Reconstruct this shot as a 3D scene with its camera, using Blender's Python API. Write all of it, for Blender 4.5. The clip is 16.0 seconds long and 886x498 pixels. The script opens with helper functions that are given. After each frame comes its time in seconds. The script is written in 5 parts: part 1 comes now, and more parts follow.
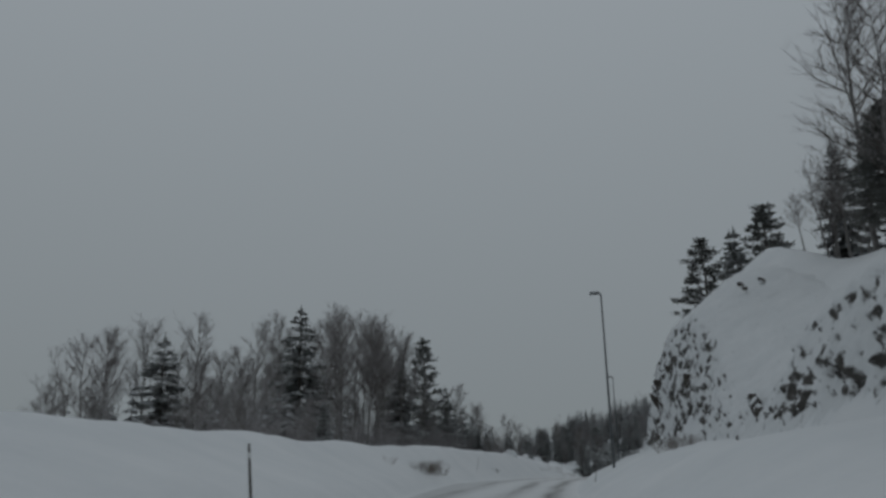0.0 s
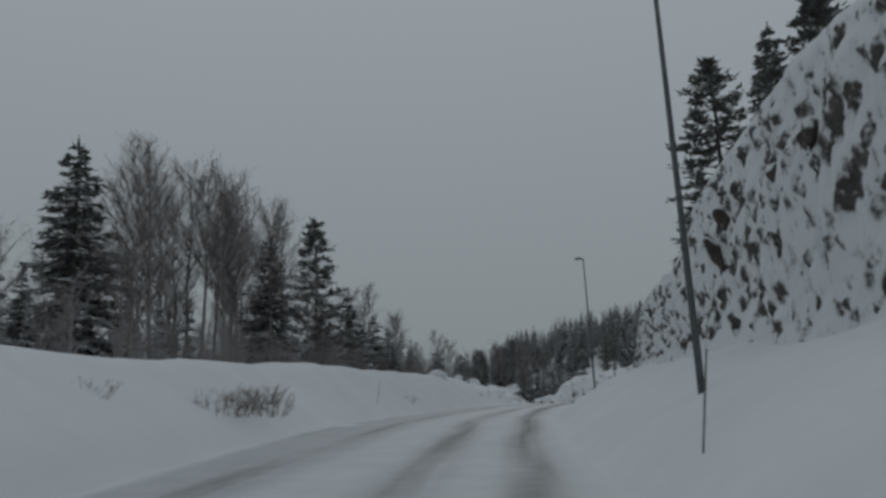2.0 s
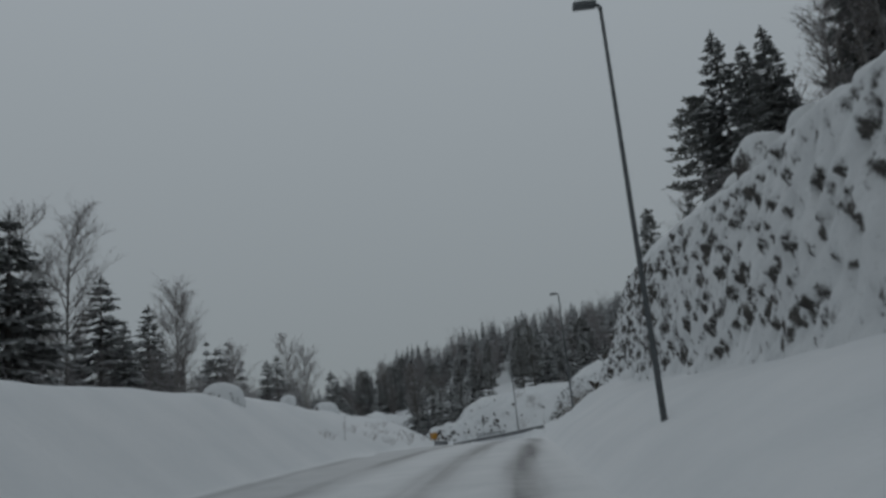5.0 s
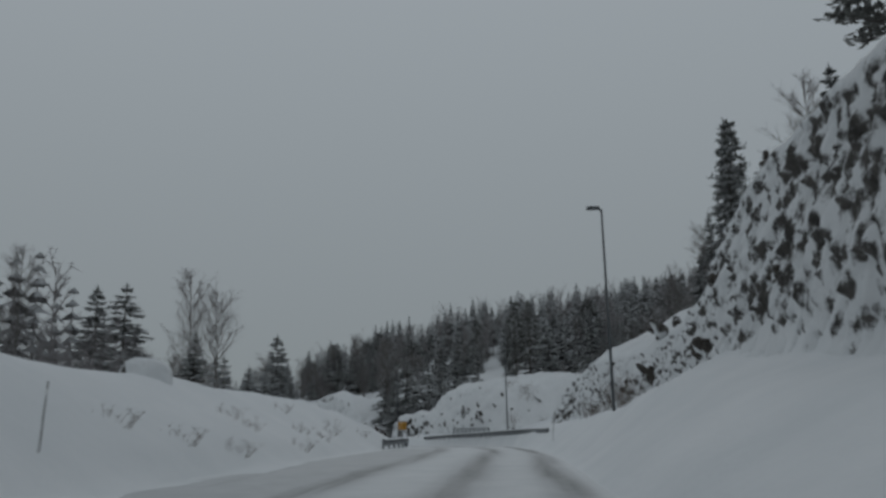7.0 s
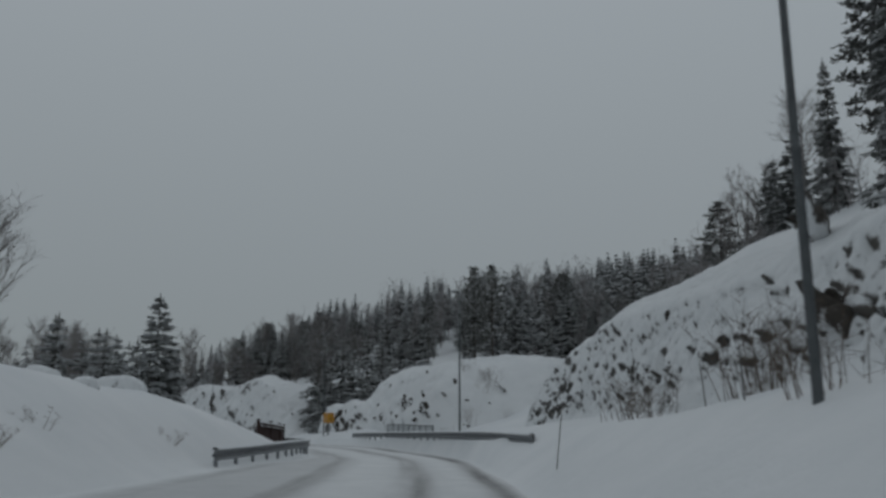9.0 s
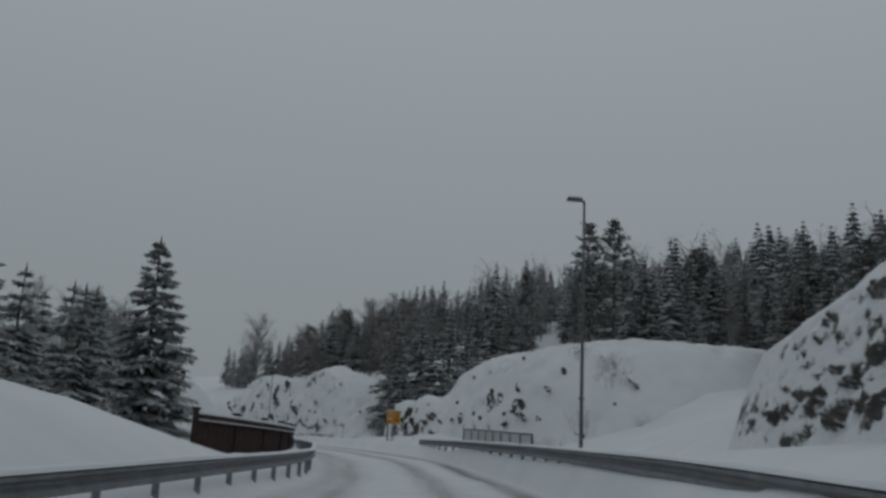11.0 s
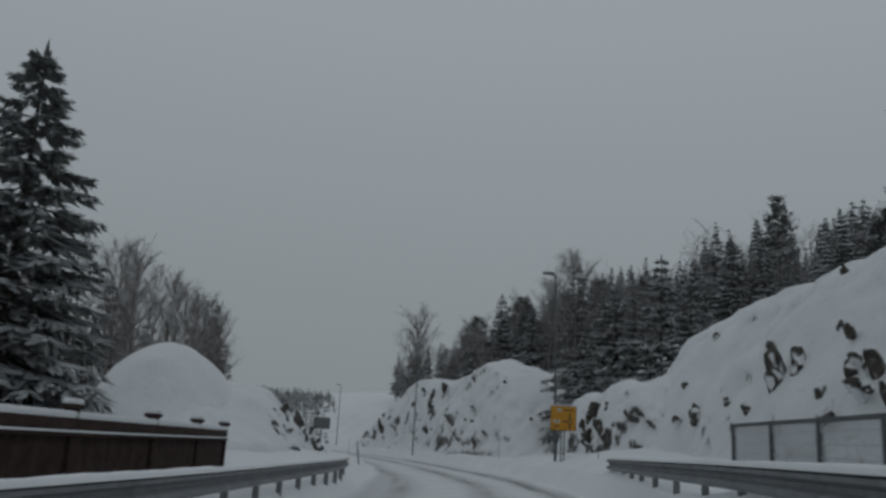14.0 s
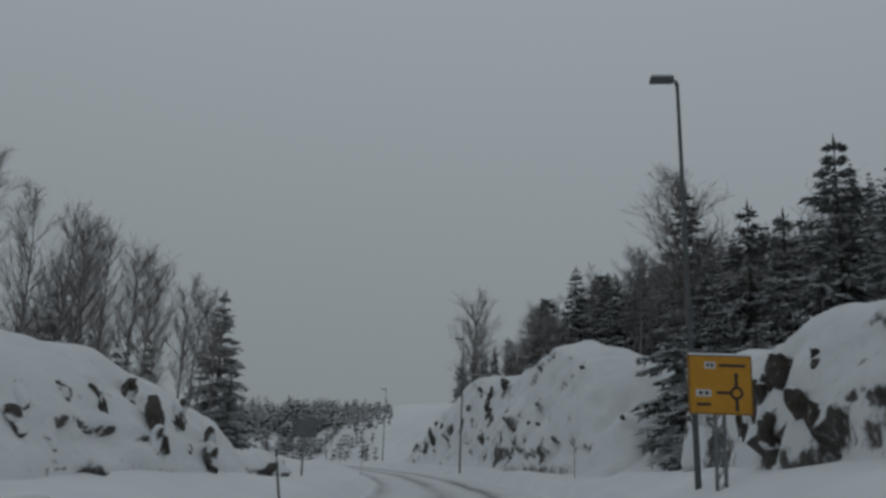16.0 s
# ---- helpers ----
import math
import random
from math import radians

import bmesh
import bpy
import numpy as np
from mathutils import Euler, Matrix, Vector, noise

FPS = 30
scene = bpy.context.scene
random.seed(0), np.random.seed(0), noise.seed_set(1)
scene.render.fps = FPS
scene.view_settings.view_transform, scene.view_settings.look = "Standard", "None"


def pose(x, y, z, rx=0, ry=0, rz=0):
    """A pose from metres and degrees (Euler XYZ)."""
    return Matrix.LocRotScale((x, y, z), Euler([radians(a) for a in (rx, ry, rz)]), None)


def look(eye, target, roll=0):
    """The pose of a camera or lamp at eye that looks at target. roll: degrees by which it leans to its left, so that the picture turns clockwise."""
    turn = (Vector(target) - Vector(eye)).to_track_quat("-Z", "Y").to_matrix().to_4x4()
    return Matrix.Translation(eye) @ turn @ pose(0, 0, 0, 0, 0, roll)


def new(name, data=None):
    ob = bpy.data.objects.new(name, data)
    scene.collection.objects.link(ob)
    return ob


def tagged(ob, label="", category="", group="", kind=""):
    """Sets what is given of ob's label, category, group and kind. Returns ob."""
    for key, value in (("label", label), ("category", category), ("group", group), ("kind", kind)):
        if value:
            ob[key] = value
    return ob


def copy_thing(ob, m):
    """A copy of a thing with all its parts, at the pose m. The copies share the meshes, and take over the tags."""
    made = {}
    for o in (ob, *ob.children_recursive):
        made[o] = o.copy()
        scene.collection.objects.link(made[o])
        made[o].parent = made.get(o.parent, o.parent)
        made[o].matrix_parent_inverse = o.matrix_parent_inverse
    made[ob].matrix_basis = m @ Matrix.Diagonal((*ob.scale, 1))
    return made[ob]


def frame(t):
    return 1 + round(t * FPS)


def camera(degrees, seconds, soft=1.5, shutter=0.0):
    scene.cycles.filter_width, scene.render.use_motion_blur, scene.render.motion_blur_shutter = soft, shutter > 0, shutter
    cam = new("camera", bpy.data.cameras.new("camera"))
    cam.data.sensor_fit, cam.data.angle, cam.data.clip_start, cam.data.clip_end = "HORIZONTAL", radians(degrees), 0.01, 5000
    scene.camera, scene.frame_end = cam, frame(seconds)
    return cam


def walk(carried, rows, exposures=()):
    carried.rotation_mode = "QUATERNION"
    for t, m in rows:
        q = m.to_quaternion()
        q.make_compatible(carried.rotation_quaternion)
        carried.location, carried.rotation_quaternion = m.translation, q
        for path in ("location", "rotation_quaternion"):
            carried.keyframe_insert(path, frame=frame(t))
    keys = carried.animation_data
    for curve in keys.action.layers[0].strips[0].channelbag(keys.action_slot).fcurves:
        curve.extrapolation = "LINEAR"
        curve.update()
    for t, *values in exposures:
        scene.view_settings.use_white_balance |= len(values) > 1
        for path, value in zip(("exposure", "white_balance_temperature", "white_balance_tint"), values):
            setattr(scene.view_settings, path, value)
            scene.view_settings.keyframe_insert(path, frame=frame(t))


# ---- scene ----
cam = camera(51.2, 16.0, soft=3.0, shutter=0.2)
METRES, EYE = 190.0, 1.2
ROWS = [
    (0.0, 0.0, 0.0, 0.0, 0.4, 18.15, 1.22),
    (0.5, 0.0032, 0.038, 0.0034, -0.67, 16.39, -0.19),
    (1.0, 0.0063, 0.0752, 0.0066, -1.66, 15.56, 1.82),
    (1.5, 0.0101, 0.1128, 0.0097, -2.39, 14.09, 1.84),
    (2.0, 0.0142, 0.1492, 0.0129, -3.21, 13.57, 3.02),
    (2.5, 0.0185, 0.1858, 0.0159, -4.12, 13.73, 4.23),
    (3.0, 0.023, 0.2219, 0.0192, -5.31, 14.09, 4.59),
    (3.5, 0.0276, 0.2549, 0.0222, -6.6, 14.59, 4.31),
    (4.0, 0.0329, 0.2892, 0.0254, -7.93, 14.74, 4.91),
    (4.5, 0.0386, 0.3232, 0.0282, -9.76, 14.31, 5.15),
    (5.0, 0.0447, 0.3574, 0.031, -9.62, 14.69, 5.55),
    (7.5, 0.0834, 0.5124, 0.0432, -11.4, 13.48, 0.36),
    (8.0, 0.0917, 0.5419, 0.0452, -12.95, 13.09, 0.94),
    (8.5, 0.0993, 0.5707, 0.047, -13.86, 12.98, 0.03),
    (9.0, 0.1067, 0.599, 0.0484, -13.66, 13.3, -0.14),
    (11.5, 0.137, 0.7363, 0.0546, -5.16, 13.23, -3.55),
    (12.0, 0.1418, 0.7624, 0.0555, -2.36, 12.47, -3.84),
    (12.5, 0.1457, 0.7887, 0.0562, -1.04, 12.51, -3.27),
    (13.0, 0.1489, 0.8148, 0.0572, 1.23, 13.32, -3.83),
    (13.5, 0.1512, 0.8417, 0.0578, 3.25, 13.71, -2.84),
    (14.0, 0.1526, 0.8691, 0.0586, 4.51, 14.01, -3.07),
    (14.5, 0.1533, 0.8966, 0.0595, 5.77, 14.44, -2.34),
    (15.0, 0.1536, 0.925, 0.0607, 7.24, 14.74, -1.93),
    (15.5, 0.1529, 0.954, 0.0616, 8.41, 14.77, -2.35),
    (16.0, 0.1516, 0.9825, 0.0626, 9.49, 14.69, -2.2),
]
walk(cam, [(t, pose(METRES * x, METRES * y, EYE + METRES * z, 90 + pitch, roll, yaw)) for t, x, y, z, yaw, pitch, roll in ROWS],
     exposures=[(0.0, -0.15), (1.0, -0.09), (2.5, 0.03), (4.0, 0.04), (16.0, 0.04)])

# ---- world and light: a closed, snow-laden overcast sky ----
SUN_UP, SUN_TURN = radians(24), radians(200)
world = bpy.data.worlds.new("overcast_sky")
scene.world = world
world.use_nodes = True
wn, wl = world.node_tree.nodes, world.node_tree.links
wn.clear()
w_out, w_bg = wn.new("ShaderNodeOutputWorld"), wn.new("ShaderNodeBackground")
w_sky = wn.new("ShaderNodeTexSky")
w_sky.sky_type, w_sky.sun_disc = "NISHITA", False
w_sky.sun_elevation, w_sky.sun_rotation = SUN_UP, SUN_TURN
w_dim = wn.new("ShaderNodeVectorMath")
w_dim.operation = "SCALE"
w_dim.inputs["Scale"].default_value = 0.05
w_co, w_sep, w_ramp = wn.new("ShaderNodeTexCoord"), wn.new("ShaderNodeSeparateXYZ"), wn.new("ShaderNodeValToRGB")
w_ramp.color_ramp.elements[0].position, w_ramp.color_ramp.elements[0].color = 0.0, (0.196, 0.220, 0.229, 1)
w_ramp.color_ramp.elements[1].position, w_ramp.color_ramp.elements[1].color = 0.55, (0.31, 0.345, 0.372, 1)
w_mix = wn.new("ShaderNodeMix")
w_mix.data_type = "RGBA"
w_mix.inputs["Factor"].default_value = 0.04
wl.new(w_co.outputs["Generated"], w_sep.inputs[0])
wl.new(w_sep.outputs["Z"], w_ramp.inputs[0])
wl.new(w_sky.outputs[0], w_dim.inputs[0])
wl.new(w_ramp.outputs[0], w_mix.inputs["A"])
wl.new(w_dim.outputs[0], w_mix.inputs["B"])
wl.new(w_mix.outputs["Result"], w_bg.inputs["Color"])
wl.new(w_bg.outputs[0], w_out.inputs[0])
w_bg.inputs["Strength"].default_value = 1.0
sun = new("sun", bpy.data.lights.new("sun", "SUN"))
sun.data.energy, sun.data.angle, sun.data.color = 0.12, radians(40), (1, 0.97, 0.93)
sun.matrix_world = look((0, 0, 60), (30 * math.sin(SUN_TURN), 30 * math.cos(SUN_TURN), 60 - 30 * math.tan(SUN_UP)))


# ---- numbers: noise, curves, the road's line ----
def _hash(ix, iy, iz, k):
    ix, iy, iz = (np.atleast_1d(v).astype(np.int64) for v in (ix, iy, iz))
    h = (ix * 374761393 + iy * 668265263 + iz * 2147483647 + k * 974634797) & 0xFFFFFFFF
    h = ((h ^ (h >> 13)) * 1274126177) & 0xFFFFFFFF
    h = ((h ^ (h >> 16)) * 1103515245) & 0xFFFFFFFF
    return ((h ^ (h >> 15)) & 0xFFFFFF) / float(0xFFFFFF)


def vnoise(x, y, z, k=0):
    """Smooth value noise, -1 to 1."""
    x, y, z = np.broadcast_arrays(np.asarray(x, float), np.asarray(y, float), np.asarray(z, float))
    ix, iy, iz = np.floor(x), np.floor(y), np.floor(z)
    fx, fy, fz = x - ix, y - iy, z - iz
    fx, fy, fz = (f * f * (3 - 2 * f) for f in (fx, fy, fz))
    out = 0
    for a in (0, 1):
        for b in (0, 1):
            for c in (0, 1):
                out = out + (fx if a else 1 - fx) * (fy if b else 1 - fy) * (fz if c else 1 - fz) * _hash(ix + a, iy + b, iz + c, k)
    return out * 2 - 1


def fbm(x, y, z, octaves=4, k=0):
    out, amp = 0, 1.0
    for o in range(octaves):
        out = out + amp * vnoise(x * 2 ** o, y * 2 ** o, z * 2 ** o, k + o)
        amp *= 0.5
    return out


def blocks(x, y, z, k=0):
    """Broken-rock relief: each cell is a tilted facet of its own."""
    ix, iy, iz = np.floor(x), np.floor(y), np.floor(z)
    best = np.full(x.shape, 1e9)
    val = np.zeros(x.shape)
    for a in (-1, 0, 1):
        for b in (-1, 0, 1):
            for c in (-1, 0, 1):
                cx, cy, cz = ix + a, iy + b, iz + c
                px, py, pz = cx + _hash(cx, cy, cz, k), cy + _hash(cx, cy, cz, k + 1), cz + _hash(cx, cy, cz, k + 2)
                dist = (x - px) ** 2 + (y - py) ** 2 + (z - pz) ** 2
                near = dist < best
                best = np.where(near, dist, best)
                tilt = (_hash(cx, cy, cz, k + 3) - 0.5) * (x - px) + (_hash(cx, cy, cz, k + 4) - 0.5) * (y - py) - (0.2 + 0.9 * _hash(cx, cy, cz, k + 5)) * (z - pz)
                val = np.where(near, _hash(cx, cy, cz, k + 6) - 0.5 + tilt, val)
    return val


def curve(*pairs):
    """A smooth function through (station, value) pairs."""
    px, py = np.array([p[0] for p in pairs], float), np.array([p[1] for p in pairs], float)

    def at(s):
        s = np.asarray(s, float)
        return (np.interp(s - 2.5, px, py) + 2 * np.interp(s, px, py) + np.interp(s + 2.5, px, py)) / 4
    return at


ROAD_X = curve((-120, -9.6), (0, 0), (15, 1.26), (30, 2.88), (45, 4.73), (60, 7.03), (75, 10.08), (90, 13.71), (105, 17.51), (120, 21.16), (135, 24.4), (150, 27.29),
               (165, 28.84), (180, 29.15), (195, 28.45), (210, 26.9), (225, 24.46), (240, 21.16), (255, 17), (270, 12), (285, 6.2), (300, -0.44), (320, -12), (345, -30), (380, -58), (480, -146))
ROAD_Y = curve((-120, -119.6), (0, 0), (15, 14.95), (30, 29.86), (45, 44.74), (60, 59.57), (75, 74.24), (90, 88.8), (105, 103.3), (120, 117.85), (135, 132.5), (150, 147.2),
               (165, 162.1), (180, 177.1), (195, 192.1), (210, 207), (225, 221.8), (240, 236.4), (255, 250.9), (270, 265), (285, 278.8), (300, 292.3), (320, 308.6), (345, 326), (380, 347), (480, 394))
ROAD_Z = curve((-120, -10.6), (0, 0), (30, 2.57), (60, 5.2), (90, 7.5), (105, 8.6), (120, 9.4), (135, 10.04), (150, 10.6), (165, 11.05), (180, 11.58), (210, 12.56), (240, 13.5), (300, 15.5), (480, 18))


def place(s, d, h=0.0):
    """World place at station s along the road, d to the right of the driving line, h above it."""
    s, d = np.asarray(s, float), np.asarray(d, float)
    tx, ty = ROAD_X(s + 4) - ROAD_X(s - 4), ROAD_Y(s + 4) - ROAD_Y(s - 4)
    n = np.hypot(tx, ty)
    return np.stack(np.broadcast_arrays(ROAD_X(s) + ty / n * d, ROAD_Y(s) - tx / n * d, ROAD_Z(s) + h), -1)


def heading(s):
    """Turn about z of the road's direction at s, in degrees (0: along y)."""
    return math.degrees(math.atan2(-(float(ROAD_X(s + 4)) - float(ROAD_X(s - 4))), float(ROAD_Y(s + 4)) - float(ROAD_Y(s - 4))))


BANK = curve((-120, 0), (20, -0.01), (60, -0.025), (140, -0.02), (160, 0.025), (175, 0.045), (480, 0.04))  # the road tilts in its bends


# lie of the land beside the road: heights above it
L_CREST = curve((-120, 2.3), (20, 2.35), (60, 2.3), (75, 2.65), (100, 2.7), (110, 2.4), (132, 2.4), (141, 2.2), (149, 2.0), (157, 1.7), (160, 1.35), (163.5, 0.85), (167, 0.3), (172, -0.9), (182, -1.6), (192, 0.4), (203, 1.0), (214, 0.9), (222, 0.4), (250, 0.3), (300, 0.8), (480, 1))
L_BACK = curve((-120, 2), (60, 2), (100, 2.3), (132, 2.6), (145, 2.1), (152, 1.9), (160, 1.2), (166, 0), (172, -2), (185, -3), (196, 0), (204, 1.2), (216, 1.0), (230, 1.0), (260, 1.4), (300, 0.8), (480, 0.5))
EDGE_L = curve((-120, -4.3), (18, -4.3), (36, -5.4), (52, -6.3), (75, -6.7), (95, -6.6), (120, -5.6), (133, -5.3), (145, -4.8), (158, -3.75), (172, -3.7), (190, -3.95), (200, -4.4), (480, -4.6))
EDGE_R = curve((-120, 1.5), (60, 1.3), (108, 1.4), (130, 1.9), (150, 2.1), (480, 2.2))
L_EDGE = curve((-120, 0.75), (130, 0.75), (137, 0.34), (200, 0.3), (480, 0.4))
L_FAR = curve((-120, -1), (60, -1), (130, 0.5), (170, -1), (210, 3), (250, 2), (300, 0.5), (480, 0.5))
R_BASE = curve((-120, 1.9), (106, 1.9), (112, 2.4), (116, 3.0), (120, 2.4), (126, 1.9), (150, 1.5), (163, 0.85), (185, 0.8), (197, 1.5), (212, 1.6), (222, 0.9), (235, 0.6), (480, 0.6))
R_FACE = curve((-120, 2.3), (8, 4.6), (19, 4.6), (23, 4.2), (26, 2.7), (29, 2.9), (31, 3.6), (33, 4.4), (35.5, 5.5), (38, 6.8), (41, 7.4), (57, 7.3), (62, 6.0), (66, 5.2), (72, 5.4), (78, 6.0), (84, 6.2), (92, 6.3), (100, 6.8), (113, 7.3), (118, 6.8), (120.5, 6.0), (122.5, 4.8), (125, 4.2), (134, 4.0), (142, 4.4), (148, 4.7), (152, 4.0),
               (157, 3.4), (164, 1.6), (172, 0.9), (184, 0.9), (214, 1.2), (224, 0.8), (240, 1.5), (270, 1.5), (300, 1), (480, 1))
R_MID = curve((-120, 5), (8, 5.5), (24, 6.4), (30, 7.4), (36, 8.7), (39, 9.5), (44, 11.1), (49, 12.2), (55, 12.6), (59, 11.9), (63, 9.2), (68, 6.9), (76, 7.2), (90, 8.0), (100, 9.5), (108, 11.4), (115, 10.7), (119, 8.8), (123, 6.9), (127, 6.6), (134, 6.8), (141, 7.1), (148, 7.9), (153, 7.5), (159, 6.6), (166, 3.6), (174, 1.8), (190, 2), (214, 2.4),
              (224, 2), (240, 5), (270, 5.5), (300, 3), (480, 3))
R_HIGH = curve((-120, 7), (24, 7.2), (40, 9.0), (48, 11.2), (60, 12.8), (68, 8.6), (76, 9), (90, 10.6), (100, 12.2), (118, 12.8), (126, 10.6), (141, 9.4), (158, 7), (168, 3.6), (180, 3.2), (195, 6), (215, 5.5), (230, 6.5), (250, 9), (280, 9.5), (310, 6), (480, 4))
R_HILL = curve((-120, 12), (60, 17), (120, 17), (150, 11), (165, 7.5), (185, 7.5), (205, 12), (230, 15), (260, 18.5), (290, 18), (340, 11), (480, 8))
R_FAR = curve((-120, 18), (120, 22), (180, 24), (260, 32), (320, 26), (480, 14))


def land(s, d):
    """Height of the snow surface above the road at station s and offset d."""
    s, d = np.broadcast_arrays(np.asarray(s, float), np.asarray(d, float))
    lc, lb, lf = L_CREST(s), L_BACK(s), L_FAR(s)
    zero, tilt = np.zeros(s.shape), BANK(s)
    lean, el, er = L_EDGE(s), EDGE_L(s), EDGE_R(s)
    drift = np.clip((s - 140) / 6, 0, 1) * np.clip((184 - s) / 6, 0, 1)
    crest = -8.2 - 1.4 * np.clip((140 - s) / 12, 0, 1)
    edges = [(-320, lf * 2 + 4), (-110, lf), (-32, lb * 0.5 + lf * 0.5), (-15, lb), (crest - 1.7, lc * 0.9 + lb * 0.2), (crest, lc + 0.13 * (-8.2 - crest)), ((crest + el - 0.7) / 2, lc * 0.68), (el - 0.7, lean), (el - 0.25, lean * 0.55), (el, tilt * el - 0.02), (er, tilt * er - 0.02),
             (er + 0.25, tilt * er + 0.18 + 0.32 * np.clip((s - 138) / 8, 0, 1) + 0.14 * drift), (er + 0.7, tilt * er + 0.52 + 0.1 * np.clip((s - 138) / 8, 0, 1) + 0.2 * drift), (3.8, R_BASE(s) * 0.5 + 0.38), (5.6, R_BASE(s) - 0.1), (6.6, R_BASE(s) * 0.4 + R_FACE(s) * 0.6 - 0.4), (7.6, R_FACE(s)), (12, R_MID(s)), (16, R_HIGH(s)), (40, R_HILL(s)), (110, R_FAR(s)), (320, R_FAR(s) + 8)]
    h = edges[0][1].copy()
    for (d0, h0), (d1, h1) in zip(edges, edges[1:]):
        k = np.clip((d - d0) / (d1 - d0), 0, 1)
        h = np.where(d >= d0, h0 + (h1 - h0) * k, h)
    off = np.clip(np.maximum(d - 2.2, -4.8 - d), 0, 1)
    p = place(s, d)
    h = h + off * 0.16 * fbm(p[..., 0] / 5, p[..., 1] / 5, 3.3, 3, 11)
    h = h + np.clip((np.abs(d) - 8) / 10, 0, 1) * 0.8 * fbm(p[..., 0] / 14, p[..., 1] / 14, 7.7, 3, 17)
    return h


def ground_at(s, d):
    s, d = np.asarray(s, float), np.asarray(d, float)
    return place(s, d, land(s, d).reshape(s.shape))


# ---- materials ----
def material(name):
    m = bpy.data.materials.new(name)
    m.use_nodes = True
    nt = m.node_tree
    b = nt.nodes["Principled BSDF"]

    def node(kind, **values):
        n = nt.nodes.new(kind)
        for key, value in values.items():
            n.inputs[key].default_value = value
        return n
    return m, nt, b, node


def noise_of(nt, node, scale, detail=4.0, rough=0.6, coords="Object"):
    co, n = node("ShaderNodeTexCoord"), node("ShaderNodeTexNoise", Scale=scale, Detail=detail, Roughness=rough)
    nt.links.new(co.outputs[coords], n.inputs["Vector"])
    return n.outputs["Fac"]


def ramp(nt, node, fac, stops):
    r = node("ShaderNodeValToRGB")
    while len(r.color_ramp.elements) < len(stops):
        r.color_ramp.elements.new(0.5)
    for e, (at, c) in zip(r.color_ramp.elements, stops):
        e.position, e.color = at, (*c, 1)
    nt.links.new(fac, r.inputs[0])
    return r.outputs["Color"]


def bumped(nt, node, b, fac, strength, distance):
    bump = node("ShaderNodeBump", Strength=strength, Distance=distance)
    nt.links.new(fac, bump.inputs["Height"])
    nt.links.new(bump.outputs[0], b.inputs["Normal"])


def math_node(nt, node, op, a, b=None, clamp=False):
    n = node("ShaderNodeMath")
    n.operation, n.use_clamp = op, clamp
    for i, v in enumerate((a, b)):
        if v is None:
            continue
        if isinstance(v, (int, float)):
            n.inputs[i].default_value = v
        else:
            nt.links.new(v, n.inputs[i])
    return n.outputs[0]


def mix_color(nt, node, fac, a, b):
    n = node("ShaderNodeMix")
    n.data_type = "RGBA"
    for key, v in (("Factor", fac), ("A", a), ("B", b)):
        if isinstance(v, (tuple, float, int)):
            n.inputs[key].default_value = (*v, 1) if isinstance(v, tuple) else v
        else:
            nt.links.new(v, n.inputs[key])
    return n.outputs["Result"]


def up_facing(nt, node, low, high, noise_scale, amount):
    """0 on steep and overhanging faces, 1 on faces that hold snow, broken up by noise."""
    g, sep = node("ShaderNodeNewGeometry"), node("ShaderNodeSeparateXYZ")
    nt.links.new(g.outputs["Normal"], sep.inputs[0])
    n = math_node(nt, node, "MULTIPLY", math_node(nt, node, "SUBTRACT", noise_of(nt, node, noise_scale, 5.0, 0.7), 0.5), amount)
    z = math_node(nt, node, "ADD", sep.outputs["Z"], n)
    m = node("ShaderNodeMapRange")
    m.inputs["From Min"].default_value, m.inputs["From Max"].default_value = low, high
    nt.links.new(z, m.inputs["Value"])
    return m.outputs["Result"]


def snow_material(name):
    m, nt, b, node = material(name)
    col = ramp(nt, node, noise_of(nt, node, 0.35, 5.0), [(0.3, (0.75, 0.77, 0.785)), (0.7, (0.83, 0.84, 0.85))])
    nt.links.new(col, b.inputs["Base Color"])
    b.inputs["Roughness"].default_value = 0.75
    b.inputs["Specular IOR Level"].default_value = 0.15
    bumped(nt, node, b, noise_of(nt, node, 1.6, 6.0, 0.65), 0.35, 0.12)
    return m


